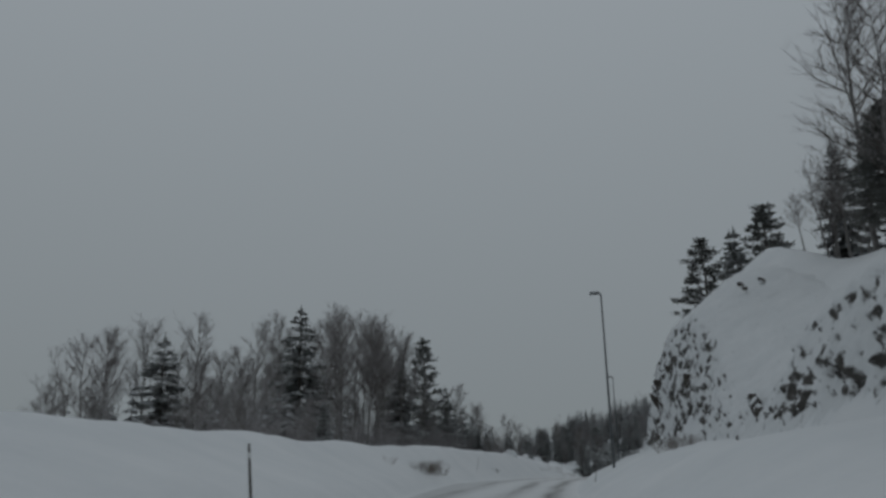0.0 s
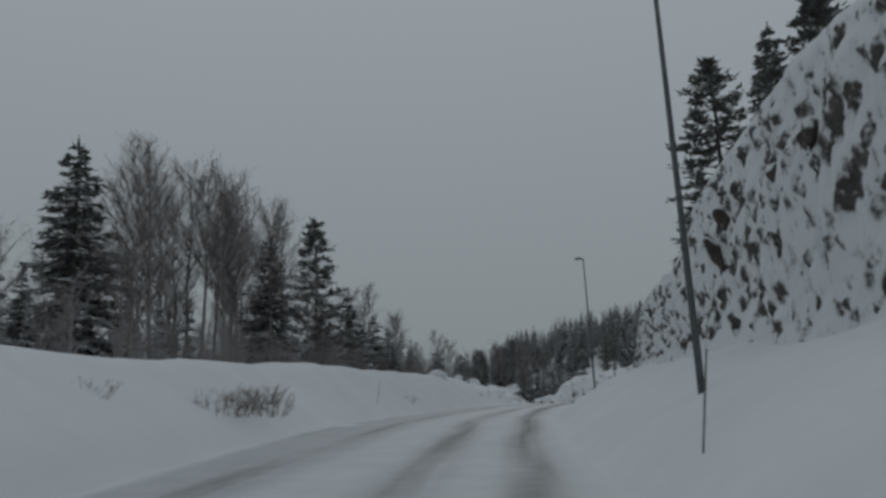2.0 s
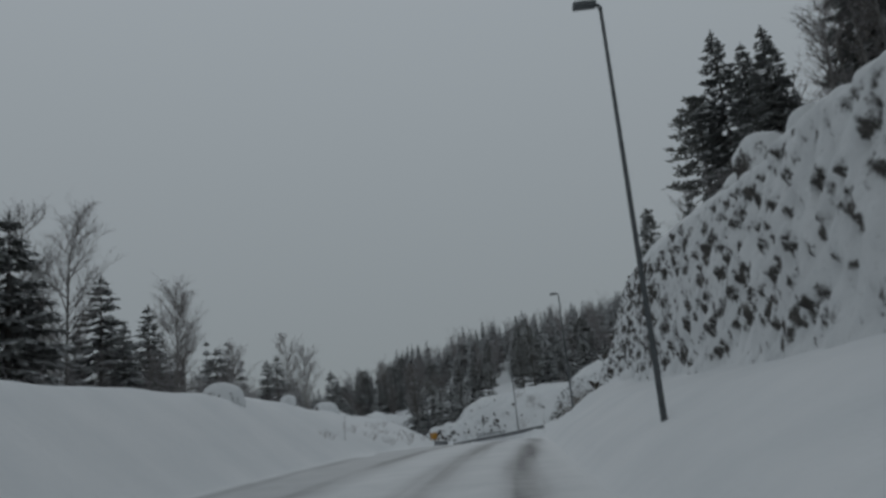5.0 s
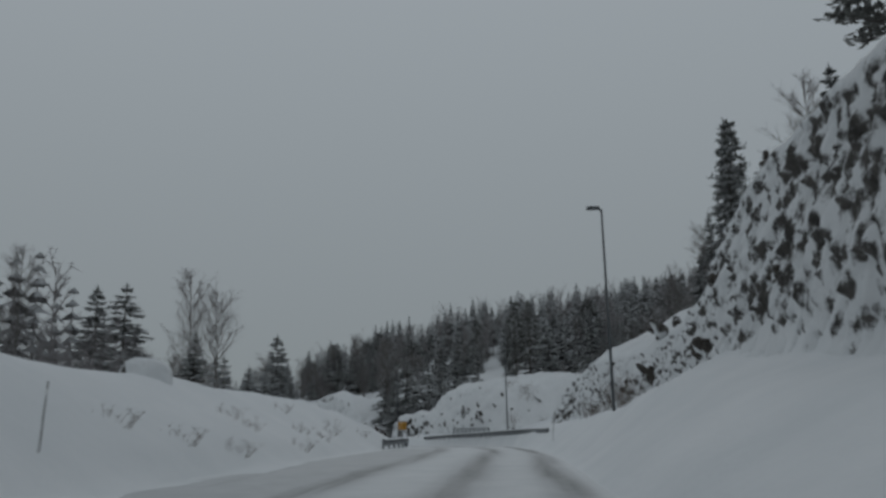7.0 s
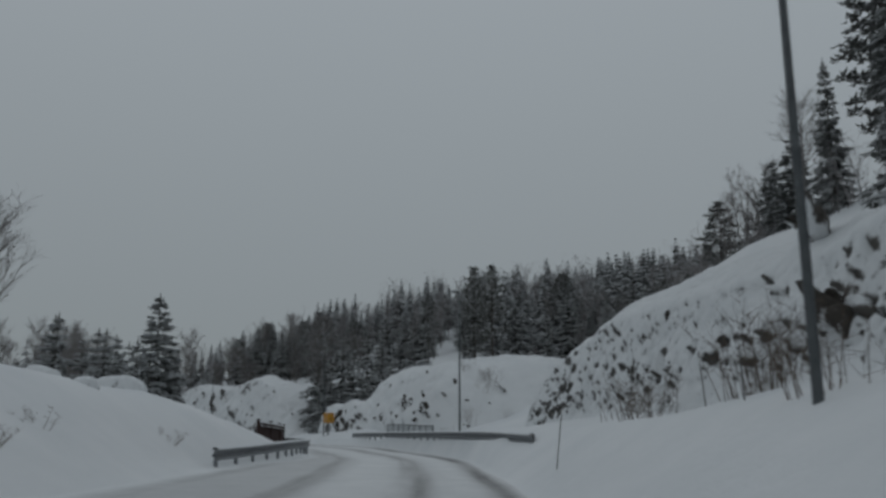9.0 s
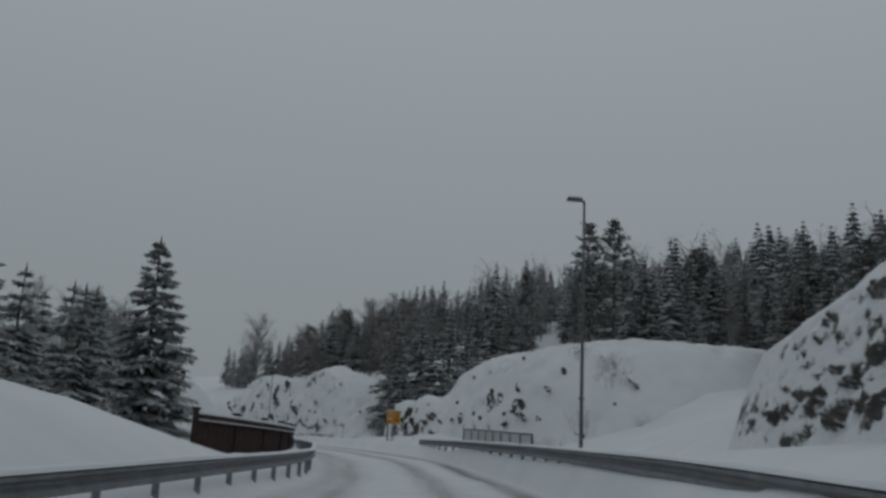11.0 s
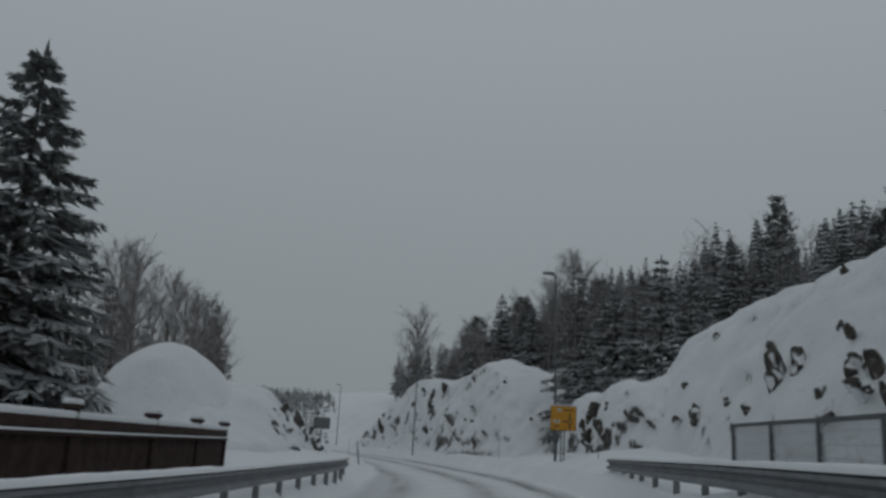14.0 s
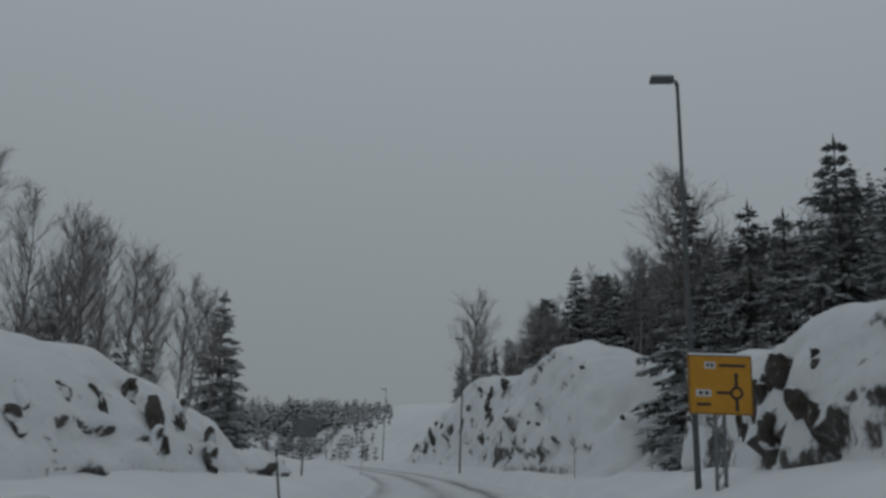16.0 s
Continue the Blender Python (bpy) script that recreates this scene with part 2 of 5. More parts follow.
def rock_material(name, dark, light):
    """Grey-brown gneiss; the mesh's own "snow" value says where snow clings, with a ragged edge."""
    m, nt, b, node = material(name)
    grain = noise_of(nt, node, 2.2, 7.0, 0.72)
    middle = tuple((a * 1.2 + c * 0.8) / 2 for a, c in zip(dark, light))
    rock = ramp(nt, node, grain, [(0.3, dark), (0.52, middle), (0.75, light)])
    cling = node("ShaderNodeAttribute")
    cling.attribute_name = "snow"
    co, tall = node("ShaderNodeTexCoord"), node("ShaderNodeMapping")
    tall.inputs["Scale"].default_value = (1, 1, 0.5)
    nt.links.new(co.outputs["Object"], tall.inputs["Vector"])
    speck = node("ShaderNodeTexNoise", Scale=9.0, Detail=6.0, Roughness=0.72)
    nt.links.new(tall.outputs[0], speck.inputs["Vector"])
    ragged = math_node(nt, node, "MULTIPLY", math_node(nt, node, "SUBTRACT", speck.outputs["Fac"], 0.5), 2.6)
    hold = node("ShaderNodeMapRange")
    hold.inputs["From Min"].default_value, hold.inputs["From Max"].default_value = 0.22, 0.74
    nt.links.new(math_node(nt, node, "ADD", cling.outputs["Fac"], ragged), hold.inputs["Value"])
    powder = ramp(nt, node, noise_of(nt, node, 0.7, 4.0), [(0.3, (0.75, 0.768, 0.78)), (0.7, (0.82, 0.832, 0.842))])
    nt.links.new(mix_color(nt, node, hold.outputs["Result"], rock, powder), b.inputs["Base Color"])
    b.inputs["Roughness"].default_value = 0.82
    b.inputs["Specular IOR Level"].default_value = 0.18
    bumped(nt, node, b, noise_of(nt, node, 3.4, 7.0, 0.72), 0.6, 0.1)
    return m


def plant_material(name, dark, light, snow_low, snow_high, amount=0.8):
    m, nt, b, node = material(name)
    info = node("ShaderNodeObjectInfo")
    n = noise_of(nt, node, 2.0, 4.0)
    fac = math_node(nt, node, "ADD", math_node(nt, node, "MULTIPLY", n, 0.7), math_node(nt, node, "MULTIPLY", info.outputs["Random"], 0.4))
    leaf = ramp(nt, node, fac, [(0.2, dark), (0.8, light)])
    snow = up_facing(nt, node, snow_low, snow_high, 1.3, amount)
    nt.links.new(mix_color(nt, node, snow, leaf, (0.62, 0.64, 0.65)), b.inputs["Base Color"])
    b.inputs["Roughness"].default_value = 0.85
    b.inputs["Specular IOR Level"].default_value = 0.1
    return m


def plain_material(name, colour, other, rough, metal=0.0, scale=6.0, bump=0.1, coords="Object"):
    m, nt, b, node = material(name)
    n = noise_of(nt, node, scale, 5.0, 0.65, coords)
    nt.links.new(ramp(nt, node, n, [(0.3, colour), (0.7, other)]), b.inputs["Base Color"])
    b.inputs["Roughness"].default_value, b.inputs["Metallic"].default_value = rough, metal
    if bump:
        bumped(nt, node, b, n, bump, 0.02)
    return m


SNOW = snow_material("fresh_snow")
ROCK = rock_material("snow_plastered_rock", (0.055, 0.052, 0.05), (0.2, 0.185, 0.17))
BARE = rock_material("bare_brown_rock", (0.045, 0.039, 0.035), (0.155, 0.138, 0.12))
NEEDLE = plant_material("spruce_needles", (0.105, 0.107, 0.104), (0.2, 0.202, 0.193), 0.1, 1.1, 0.7)
PINE = plant_material("pine_needles", (0.105, 0.107, 0.1), (0.2, 0.2, 0.186), 0.1, 1.1, 0.7)
CLUNG = plain_material("snow_on_boughs", (0.46, 0.475, 0.485), (0.64, 0.655, 0.665), 0.85, 0, 3, 0)
# Needles paled in base colour to stand for haze; the understorey shares them.
HAZE_NEEDLE = plant_material("haze_paled_needles", (0.16, 0.161, 0.162), (0.235, 0.235, 0.235), 0.3, 1.2, 0.5)
BARK = plain_material("bark", (0.06, 0.052, 0.046), (0.14, 0.12, 0.105), 0.9, 0, 9)
BIRCH = plain_material("birch_bark", (0.10, 0.09, 0.085), (0.3, 0.29, 0.28), 0.9, 0, 5)
TWIG = plain_material("frosted_twigs", (0.2, 0.185, 0.185), (0.35, 0.33, 0.33), 0.9, 0, 2, 0)
STEEL = plain_material("galvanised_steel", (0.16, 0.17, 0.178), (0.28, 0.29, 0.3), 0.6, 0.35, 3)
WIRE = plain_material("frosted_wire", (0.42, 0.44, 0.45), (0.6, 0.62, 0.63), 0.7, 0.1, 6, 0)
POLE = plain_material("weathered_grey_pole", (0.075, 0.083, 0.088), (0.13, 0.14, 0.145), 0.6, 0.3, 5)
WOOD = plain_material("tarred_brown_boards", (0.04, 0.025, 0.023), (0.075, 0.052, 0.048), 0.9, 0, 5)
WOOD.node_tree.nodes["Principled BSDF"].inputs["Specular IOR Level"].default_value = 0.08


# ---- mesh helpers ----
def mesh_of(name, verts, faces, mats, smooth=True, picks=None):
    me = bpy.data.meshes.new(name)
    me.from_pydata(np.asarray(verts, float).tolist(), [], faces.tolist() if isinstance(faces, np.ndarray) else faces)
    for m in mats:
        me.materials.append(m)
    if smooth:
        me.polygons.foreach_set("use_smooth", [True] * len(me.polygons))
    if picks is not None:
        me.polygons.foreach_set("material_index", picks)
    me.update()
    return me


def grid_faces(rows, cols):
    r, c = np.meshgrid(np.arange(rows - 1), np.arange(cols - 1), indexing="ij")
    a = (r * cols + c).ravel()
    return np.stack([a, a + 1, a + cols + 1, a + cols], -1)


def part(name, bm, mat, parent, label=""):
    """Links a bmesh as one mesh object under a thing or part."""
    me = bpy.data.meshes.new(name)
    bm.to_mesh(me)
    bm.free()
    me.materials.append(mat)
    ob = new(name, me)
    ob.parent = parent
    if label:
        tagged(ob, label)
    return ob


def part_mesh(name, me, parent, label=""):
    ob = new(name, me)
    ob.parent = parent
    if label:
        tagged(ob, label)
    return ob


def add_box(bm, size, at=(0, 0, 0), turn=None, bevel=0.0):
    made = bmesh.ops.create_cube(bm, size=1.0)["verts"]
    bmesh.ops.scale(bm, vec=size, verts=made)
    if bevel:
        edges = list({e for v in made for e in v.link_edges})
        out = bmesh.ops.bevel(bm, geom=edges, offset=bevel, segments=2, affect="EDGES", profile=0.7)
        made = list({v for f in out["faces"] for v in f.verts} | {v for v in made if v.is_valid})
    m = Matrix.Translation(at) @ (turn or Matrix())
    bmesh.ops.transform(bm, matrix=m, verts=made)
    return made


def add_tube(bm, points, radii, sides=8, cap=True):
    rings = []
    for i, p in enumerate(points):
        a, b = Vector(points[max(i - 1, 0)]), Vector(points[min(i + 1, len(points) - 1)])
        q = (b - a).to_track_quat("Z", "Y")
        rings.append([bm.verts.new(Vector(p) + q @ Vector((radii[i] * math.cos(2 * math.pi * k / sides), radii[i] * math.sin(2 * math.pi * k / sides), 0))) for k in range(sides)])
    for r0, r1 in zip(rings, rings[1:]):
        for k in range(sides):
            bm.faces.new((r0[k], r0[(k + 1) % sides], r1[(k + 1) % sides], r1[k])).smooth = True
    if cap:
        bm.faces.new(rings[0][::-1])
        bm.faces.new(rings[-1])


class Soup:
    """Collects tapered twigs and flat sprays as one light mesh."""

    def __init__(self):
        self.v, self.f, self.m = [], [], []

    def twig(self, a, b, r0, r1=0.0, sides=3, mat=0):
        ax, ay, az = float(a[0]), float(a[1]), float(a[2])
        bx, by, bz = float(b[0]), float(b[1]), float(b[2])
        q = Vector((bx - ax, by - ay, bz - az)).normalized()
        u = q.cross(Vector((0.3, 0.9, 0.1))).normalized()
        w = q.cross(u)
        n = len(self.v)
        for ex, ey, ez, r in ((ax, ay, az, r0), (bx, by, bz, r1)):
            if r <= 0:
                self.v.append((ex, ey, ez))
                break
            for k in range(sides):
                c, t = r * math.cos(2 * math.pi * k / sides), r * math.sin(2 * math.pi * k / sides)
                self.v.append((ex + c * u[0] + t * w[0], ey + c * u[1] + t * w[1], ez + c * u[2] + t * w[2]))
        if r1 > 0:
            self.f += [(n + k, n + (k + 1) % sides, n + sides + (k + 1) % sides, n + sides + k) for k in range(sides)]
        else:
            self.f += [(n + k, n + (k + 1) % sides, n + sides) for k in range(sides)]
        self.m += [mat] * sides

    def blade(self, a, b, width, up, mat=0):
        """A thin folded spray from a to b."""
        a, b, up = Vector(tuple(map(float, a))), Vector(tuple(map(float, b))), Vector(tuple(map(float, up)))
        side = (b - a).cross(up).normalized() * float(width)
        mid = (a + b) / 2 - up * (0.5 * float(width))
        n = len(self.v)
        self.v += [tuple(a), tuple(mid + side), tuple(b), tuple(mid - side)]
        self.f += [(n, n + 1, n + 2), (n, n + 2, n + 3)]
        self.m += [mat] * 2

    def mesh(self, name, mats, smooth=False):
        return mesh_of(name, self.v, self.f, mats, smooth, self.m)


# ---- the ground: one sheet of snow from the verge to the horizon ----
def stations():
    return np.concatenate([np.arange(-120, -12, 6.0), np.arange(-12, 235, 0.8), np.arange(235, 300, 2.0), np.arange(300, 481, 10.0)])


def build_ground():
    ss = stations()
    right = np.concatenate([np.arange(0, 9, 0.35), np.arange(9, 20, 0.8), np.geomspace(20, 320, 26)])
    left = -np.concatenate([np.arange(0.35, 14, 0.35), np.geomspace(14, 320, 26)])[::-1]
    dd = np.concatenate([left, right])
    S2, D2 = np.meshgrid(ss, dd, indexing="ij")
    P = ground_at(S2, D2)
    rows, cols = S2.shape
    # one more ring carries the sheet out to the horizon
    big = np.zeros((rows + 2, cols + 2, 3))
    big[1:-1, 1:-1] = P
    big[0, 1:-1], big[-1, 1:-1], big[:, 0], big[:, -1] = P[0], P[-1], 0, 0
    big[1:-1, 0], big[1:-1, -1] = P[:, 0], P[:, -1]
    big[0, 0], big[0, -1], big[-1, 0], big[-1, -1] = P[0, 0], P[0, -1], P[-1, 0], P[-1, -1]
    centre = np.array([10.0, 150.0])
    for idx in [(0, slice(None)), (-1, slice(None)), (slice(1, -1), 0), (slice(1, -1), -1)]:
        v = big[idx][..., :2] - centre
        n = np.linalg.norm(v, axis=-1, keepdims=True)
        big[idx][..., :2] = centre + v / n * 2600
    ob = new("ground", mesh_of("ground", big.reshape(-1, 3), grid_faces(rows + 2, cols + 2), [SNOW]))
    tagged(ob, "deep fresh snow over verges, banks and hillside", "ground", kind="structure")


build_ground()

# ---- the road: packed snow with worn wheel tracks ----
RUT = curve((-120, -0.5), (60, -0.52), (82, -0.8), (100, -0.4), (120, 0.15), (139, 0.8), (155, 0.7), (168, 0.55), (186, 0.8), (205, 0.1), (220, -0.8), (480, -1.2))
LANE = curve((-120, -3.5), (85, -3.5), (120, -2.9), (140, -3.3), (170, -3.2), (480, -3.4))  # the oncoming wheel tracks beside it


def build_road():
    ss = np.concatenate([np.arange(-40, 240, 0.7), np.arange(240, 420, 3)])
    dd = np.arange(-4.95, 2.36, 0.085)
    S2, D2 = np.meshgrid(ss, dd, indexing="ij")
    lo, hi = EDGE_L(S2) - 0.3, EDGE_R(S2) + 0.22
    D2 = lo + (D2 + 4.95) / 7.3 * (hi - lo)
    c = RUT(S2) + 0.12 * vnoise(S2 / 9, 0.5, 0.5, 31)
    wear = np.zeros(S2.shape)
    for off, width, force in ((-0.85, 0.42, 0.8), (0.85, 0.34, 1.15), (-10, 0.45, 0.75), (-11, 0.5, 0.6), (-12, 0.07, 0.8)):
        wob = 0.1 * vnoise(S2 / 6, off, 0.2, 37)
        if off < -9:
            off = LANE(S2) + {-10: 0.0, -11: -2.0, -12: -2.45}[off]
        wear = np.maximum(wear, force * np.exp(-((D2 - c - off - wob) / width) ** 2))
    wear = wear * (0.72 + 0.3 * fbm(S2 / 7, D2 / 0.5, 0.1, 3, 41) + 0.22 * fbm(S2 / 12, D2 / 0.12, 0.4, 2, 47))
    wear = np.maximum(wear, 0.3 * np.clip((-2.4 - D2 + c) / 0.6, 0, 1) * np.clip((D2 - lo - 0.2) / 0.5, 0, 1))
    wear = wear * np.clip((D2 - lo - 0.45) / 0.4, 0, 1) * np.clip((hi - D2 - 0.25) / 0.3, 0, 1)
    edge = np.clip(np.minimum(D2 - lo, hi - D2) / 0.35, 0, 1)
    loose = np.clip(1 - np.minimum(D2 - lo - 0.3, hi - D2 - 0.22) / 0.55, 0, 1)
    h = 0.012 - 0.035 * wear + 0.018 * fbm(S2 / 1.2, D2 / 0.4, 0.7, 3, 43) - 0.12 * (1 - edge)
    P = place(S2, D2, h + 0.03 + BANK(S2) * D2)
    me = mesh_of("road", P.reshape(-1, 3), grid_faces(*S2.shape), [])
    at = me.attributes.new("wear", "FLOAT", "POINT")
    at.data.foreach_set("value", np.clip(wear, 0, 1).ravel().astype(np.float32))
    at = me.attributes.new("loose", "FLOAT", "POINT")
    at.data.foreach_set("value", loose.ravel().astype(np.float32))
    m, nt, b, node = material("packed_snow_road")
    soft_snow = node("ShaderNodeAttribute")
    soft_snow.attribute_name = "loose"
    a = node("ShaderNodeAttribute")
    a.attribute_name = "wear"
    n1 = noise_of(nt, node, 2.5, 6.0, 0.7)
    fac = math_node(nt, node, "MULTIPLY", a.outputs["Fac"], math_node(nt, node, "ADD", math_node(nt, node, "MULTIPLY", n1, 0.9), 0.45), True)
    base = ramp(nt, node, noise_of(nt, node, 0.8, 5.0), [(0.3, (0.66, 0.68, 0.69)), (0.7, (0.77, 0.78, 0.79))])
    base = mix_color(nt, node, soft_snow.outputs["Fac"], base, (0.79, 0.805, 0.815))
    nt.links.new(mix_color(nt, node, fac, base, (0.135, 0.135, 0.138)), b.inputs["Base Color"])
    b.inputs["Roughness"].default_value = 0.6
    b.inputs["Specular IOR Level"].default_value = 0.2
    bumped(nt, node, b, noise_of(nt, node, 9.0, 6.0, 0.7), 0.3, 0.03)
    me.materials.append(m)
    tagged(new("road", me), "snow-packed two-lane road with grey slushy wheel tracks", "road", kind="structure")


build_road()


# ---- rock cuts and knolls ----
def smooth_step(v, low, high):
    k = np.clip((v - low) / (high - low), 0, 1)
    return k * k * (3 - 2 * k)


def soften(a, times=1):
    for _ in range(times):
        a = np.pad(a, 1, mode="edge")
        a = (4 * a[1:-1, 1:-1] + 2 * (a[:-2, 1:-1] + a[2:, 1:-1] + a[1:-1, :-2] + a[1:-1, 2:]) + a[:-2, :-2] + a[2:, 2:] + a[:-2, 2:] + a[2:, :-2]) / 16
    return a


def normals_of(P):
    n = np.cross(np.gradient(P, axis=0), np.gradient(P, axis=1))
    n = n / (np.linalg.norm(n, axis=-1, keepdims=True) + 1e-9)
    return n if np.mean(n[..., 2]) > 0 else -n


def snow_over(P, low, high, patchy, thick, k, seam=False, calm=4, lean=0.0):
    """Lays snow on the ledges of a rock surface: returns the thickened surface and where the snow clings."""
    x, y, z = P[..., 0], P[..., 1], P[..., 2]
    nz = soften(normals_of(P)[..., 2])
    wind = patchy * fbm(x / 3.5, y / 3.5, z / 2.2, 3, k + 90) + 0.24 * fbm(x / 0.3, y / 0.3, z / 1.0, 3, k + 95)
    cling = smooth_step(nz + wind + lean, low, high)
    if seam:
        cling[-1] = cling[0]
    pile = soften(cling, 2)
    n = normals_of(P)
    P = P + (n * 0.5 + np.array((0, 0, 0.6))) * (pile * thick * (0.75 + 0.5 * fbm(x / 0.9, y / 0.9, z / 0.9, 2, k + 97)))[..., None]
    for _ in range(calm):
        even = np.stack([soften(P[..., c]) for c in range(3)], -1)
        even[0], even[-1], even[:, 0], even[:, -1] = P[0], P[-1], P[:, 0], P[:, -1]
        P = P + (even - P) * (pile ** 2)[..., None]
    if seam:
        P[-1] = P[0]
    return P, cling


def rock_mesh(name, P, cling, mat):
    me = mesh_of(name, P.reshape(-1, 3), grid_faces(*P.shape[:2]), [mat])
    at = me.attributes.new("snow", "FLOAT", "POINT")
    at.data.foreach_set("value", cling.ravel().astype(np.float32))
    return me


def build_rock(name, label, s0, s1, line, mat, size, depth, k, step=0.22, rough_top=0.1, low=-0.1, high=0.3, patchy=0.3, thick=0.1, calm=1):
    """A rock mass along the road. line(s) gives (offset, height) pairs from its foot to its back."""
    ss = np.arange(s0, s1 + step, step)
    knots = line(ss)
    lengths = [np.hypot(np.mean(b[0]) - np.mean(a[0]), np.mean(b[1]) - np.mean(a[1])) for a, b in zip(knots, knots[1:])]
    us = np.concatenate([[i + j / max(int(l / step), 2) for j in range(max(int(l / step), 2))] for i, l in enumerate(lengths)] + [[len(lengths)]])
    D2 = np.zeros((len(ss), len(us)))
    H2 = np.zeros_like(D2)
    for j, u in enumerate(us):
        i = min(int(u), len(lengths) - 1)
        f = u - i
        D2[:, j] = knots[i][0] * (1 - f) + knots[i + 1][0] * f
        H2[:, j] = knots[i][1] * (1 - f) + knots[i + 1][1] * f
    for _ in range(int(0.35 / step)):
        D2[:, 1:-1] = (D2[:, :-2] + 2 * D2[:, 1:-1] + D2[:, 2:]) / 4
        H2[:, 1:-1] = (H2[:, :-2] + 2 * H2[:, 1:-1] + H2[:, 2:]) / 4
    S2 = np.repeat(ss[:, None], len(us), 1)
    P = place(S2, D2, H2)
    du, ds = np.gradient(P, axis=1), np.gradient(P, axis=0)
    N = np.cross(ds, du)
    N = N / (np.linalg.norm(N, axis=-1, keepdims=True) + 1e-9)
    if np.mean(N[..., 2]) < 0:
        N = -N
    x, y, z = P[..., 0], P[..., 1], P[..., 2]
    wx, wz = fbm(x / 3, y / 3, z / 3, 3, k + 60), fbm(x / 3, y / 3, z / 3, 3, k + 66)
    steep = np.clip(1.35 - np.abs(N[..., 2]) * 1.7, rough_top, 1)
    big = fbm(x / (size * 5), y / (size * 5), z / (size * 5), 3, k + 3)
    b1 = blocks(x / size + wx * 0.35, y / size + wx * 0.3, z / (size * 2.8) + wz * 0.35, k + 20)
    b2 = blocks(x / (size * 0.45) + wx * 0.5, y / (size * 0.45), z / (size * 0.75) + wz * 0.5, k + 40)
    fade = np.clip(np.minimum((ss - s0), (s1 - ss)) / 3, 0, 1)[:, None] * np.ones(len(us))[None]
    push = (depth * (b1 + 0.45 * b2) * steep + 0.5 * depth * big) * fade
    P = P + N * push[..., None]
    P, cling = snow_over(P, low, high, patchy, thick, k, False, calm, 0.8 * np.clip(0.22 - np.abs(N[..., 2]), 0, 0.22))
    ob = new(name, rock_mesh(name, P, cling, mat))
    tagged(ob, label, "rock", kind="structure" if "wall" in name else "")
    return ob


def right_cut(s):
    one = np.ones(s.shape)
    low = np.clip(np.minimum((s - 4) / 6, (157 - s) / 6), 0, 1)
    base, face = R_BASE(s), np.maximum(R_FACE(s), R_BASE(s) + 0.2)
    wob = 0.35 * fbm(s / 9, 0.3, 0.4, 3, 71)
    return [(one * 5.2 + wob, base - 0.9), (one * 5.75 + wob, base + 0.2), (one * 6.0 + wob, base * 0.5 + face * 0.5), (one * 6.5 + wob, face), (one * 7.7 + wob, face + (R_MID(s) - face) * 0.26), (one * 10.5, face + (R_MID(s) - face) * 0.72 * low - 0.1), (one * 12.5, R_MID(s) - 0.9)]


right_rock = build_rock("rock_wall", "blasted rock cut plastered with wind-blown snow, dark patches of bare stone", 3, 157, right_cut, ROCK, 0.25, 0.22, 100, step=0.09, rough_top=0.3, low=-0.13, high=0.27, patchy=0.14, thick=0.08)


def build_knoll(name, label, s_mid, d_mid, a, b, top, foot, mat, size, depth, k, power=4.0, square=2.5, rise=0.0, step=0.2, near_drop=0.0, craggy=0.0, low=-0.12, high=0.3):
    """A domed rock under snow, centred at (s_mid, d_mid); rise: how its top climbs away from the road, near_drop: how its near end falls."""
    n_t = int(min(2.4 * math.pi * math.sqrt((a * a + b * b) / 2) / step, 640))
    n_r = int(min(max(a, b) * 1.5 / step, 130))
    t = np.linspace(0, 2 * math.pi, n_t)
    r = 1.04 * (1 - (1 - np.linspace(0.0, 1, n_r)) ** 1.5)
    T2, R2 = np.meshgrid(t, r, indexing="ij")
    c, q = np.cos(T2), np.sin(T2)
    shape = (np.abs(c) ** square + np.abs(q) ** square) ** (-1 / square)
    S2, D2 = s_mid + a * R2 * shape * c, d_mid + b * R2 * shape * q
    full = top + rise * (np.minimum(np.abs(D2), abs(d_mid) + 0.5) - abs(d_mid))
    full = full * (1 - near_drop * np.clip((s_mid - 2 - S2) / a, 0, 1))
    H2 = foot + full * (1 - R2 ** power) - 1.2 * np.clip(R2 - 0.97, 0, 1) / 0.07
    P = place(S2, D2, H2)
    N = np.cross(np.gradient(P, axis=0), np.gradient(P, axis=1))
    N = N / (np.linalg.norm(N, axis=-1, keepdims=True) + 1e-9)
    N = np.where(N[..., 2:] < -0.05, -N, N)
    N[:, :2] = (0, 0, 1)
    x, y, z = P[..., 0], P[..., 1], P[..., 2]
    wx = fbm(x / 3, y / 3, z / 3, 3, k + 60)
    crag = smooth_step(fbm(x / 3.2, y / 3.2, z / 2.6, 3, k + 80) + craggy, -0.1, 0.45)
    steep = np.clip((R2 - 0.45) * 3, 0.0, 1) * np.clip(1.4 - N[..., 2], 0.05, 1) * (0.15 + 0.85 * crag)
    push = depth * steep * (blocks(x / size + wx * 0.3, y / size, z / (size * 0.9), k + 20) + 0.4 * blocks(x / size / 0.45, y / size / 0.45 + wx, z / size / 0.5, k + 40))
    push = push + (0.3 * depth + 0.1) * fbm(x / 2.6, y / 2.6, z / 1.8, 4, k + 3) * np.clip(R2 * 2, 0, 1)
    push[-1] = push[0]
    P = P + N * push[..., None]
    P, cling = snow_over(P, low, high, 0.18, 0.14, k, True)
    ob = new(name, rock_mesh(name, P, np.maximum(cling, 1 - crag * 1.6), mat))
    return tagged(ob, label, "rock")


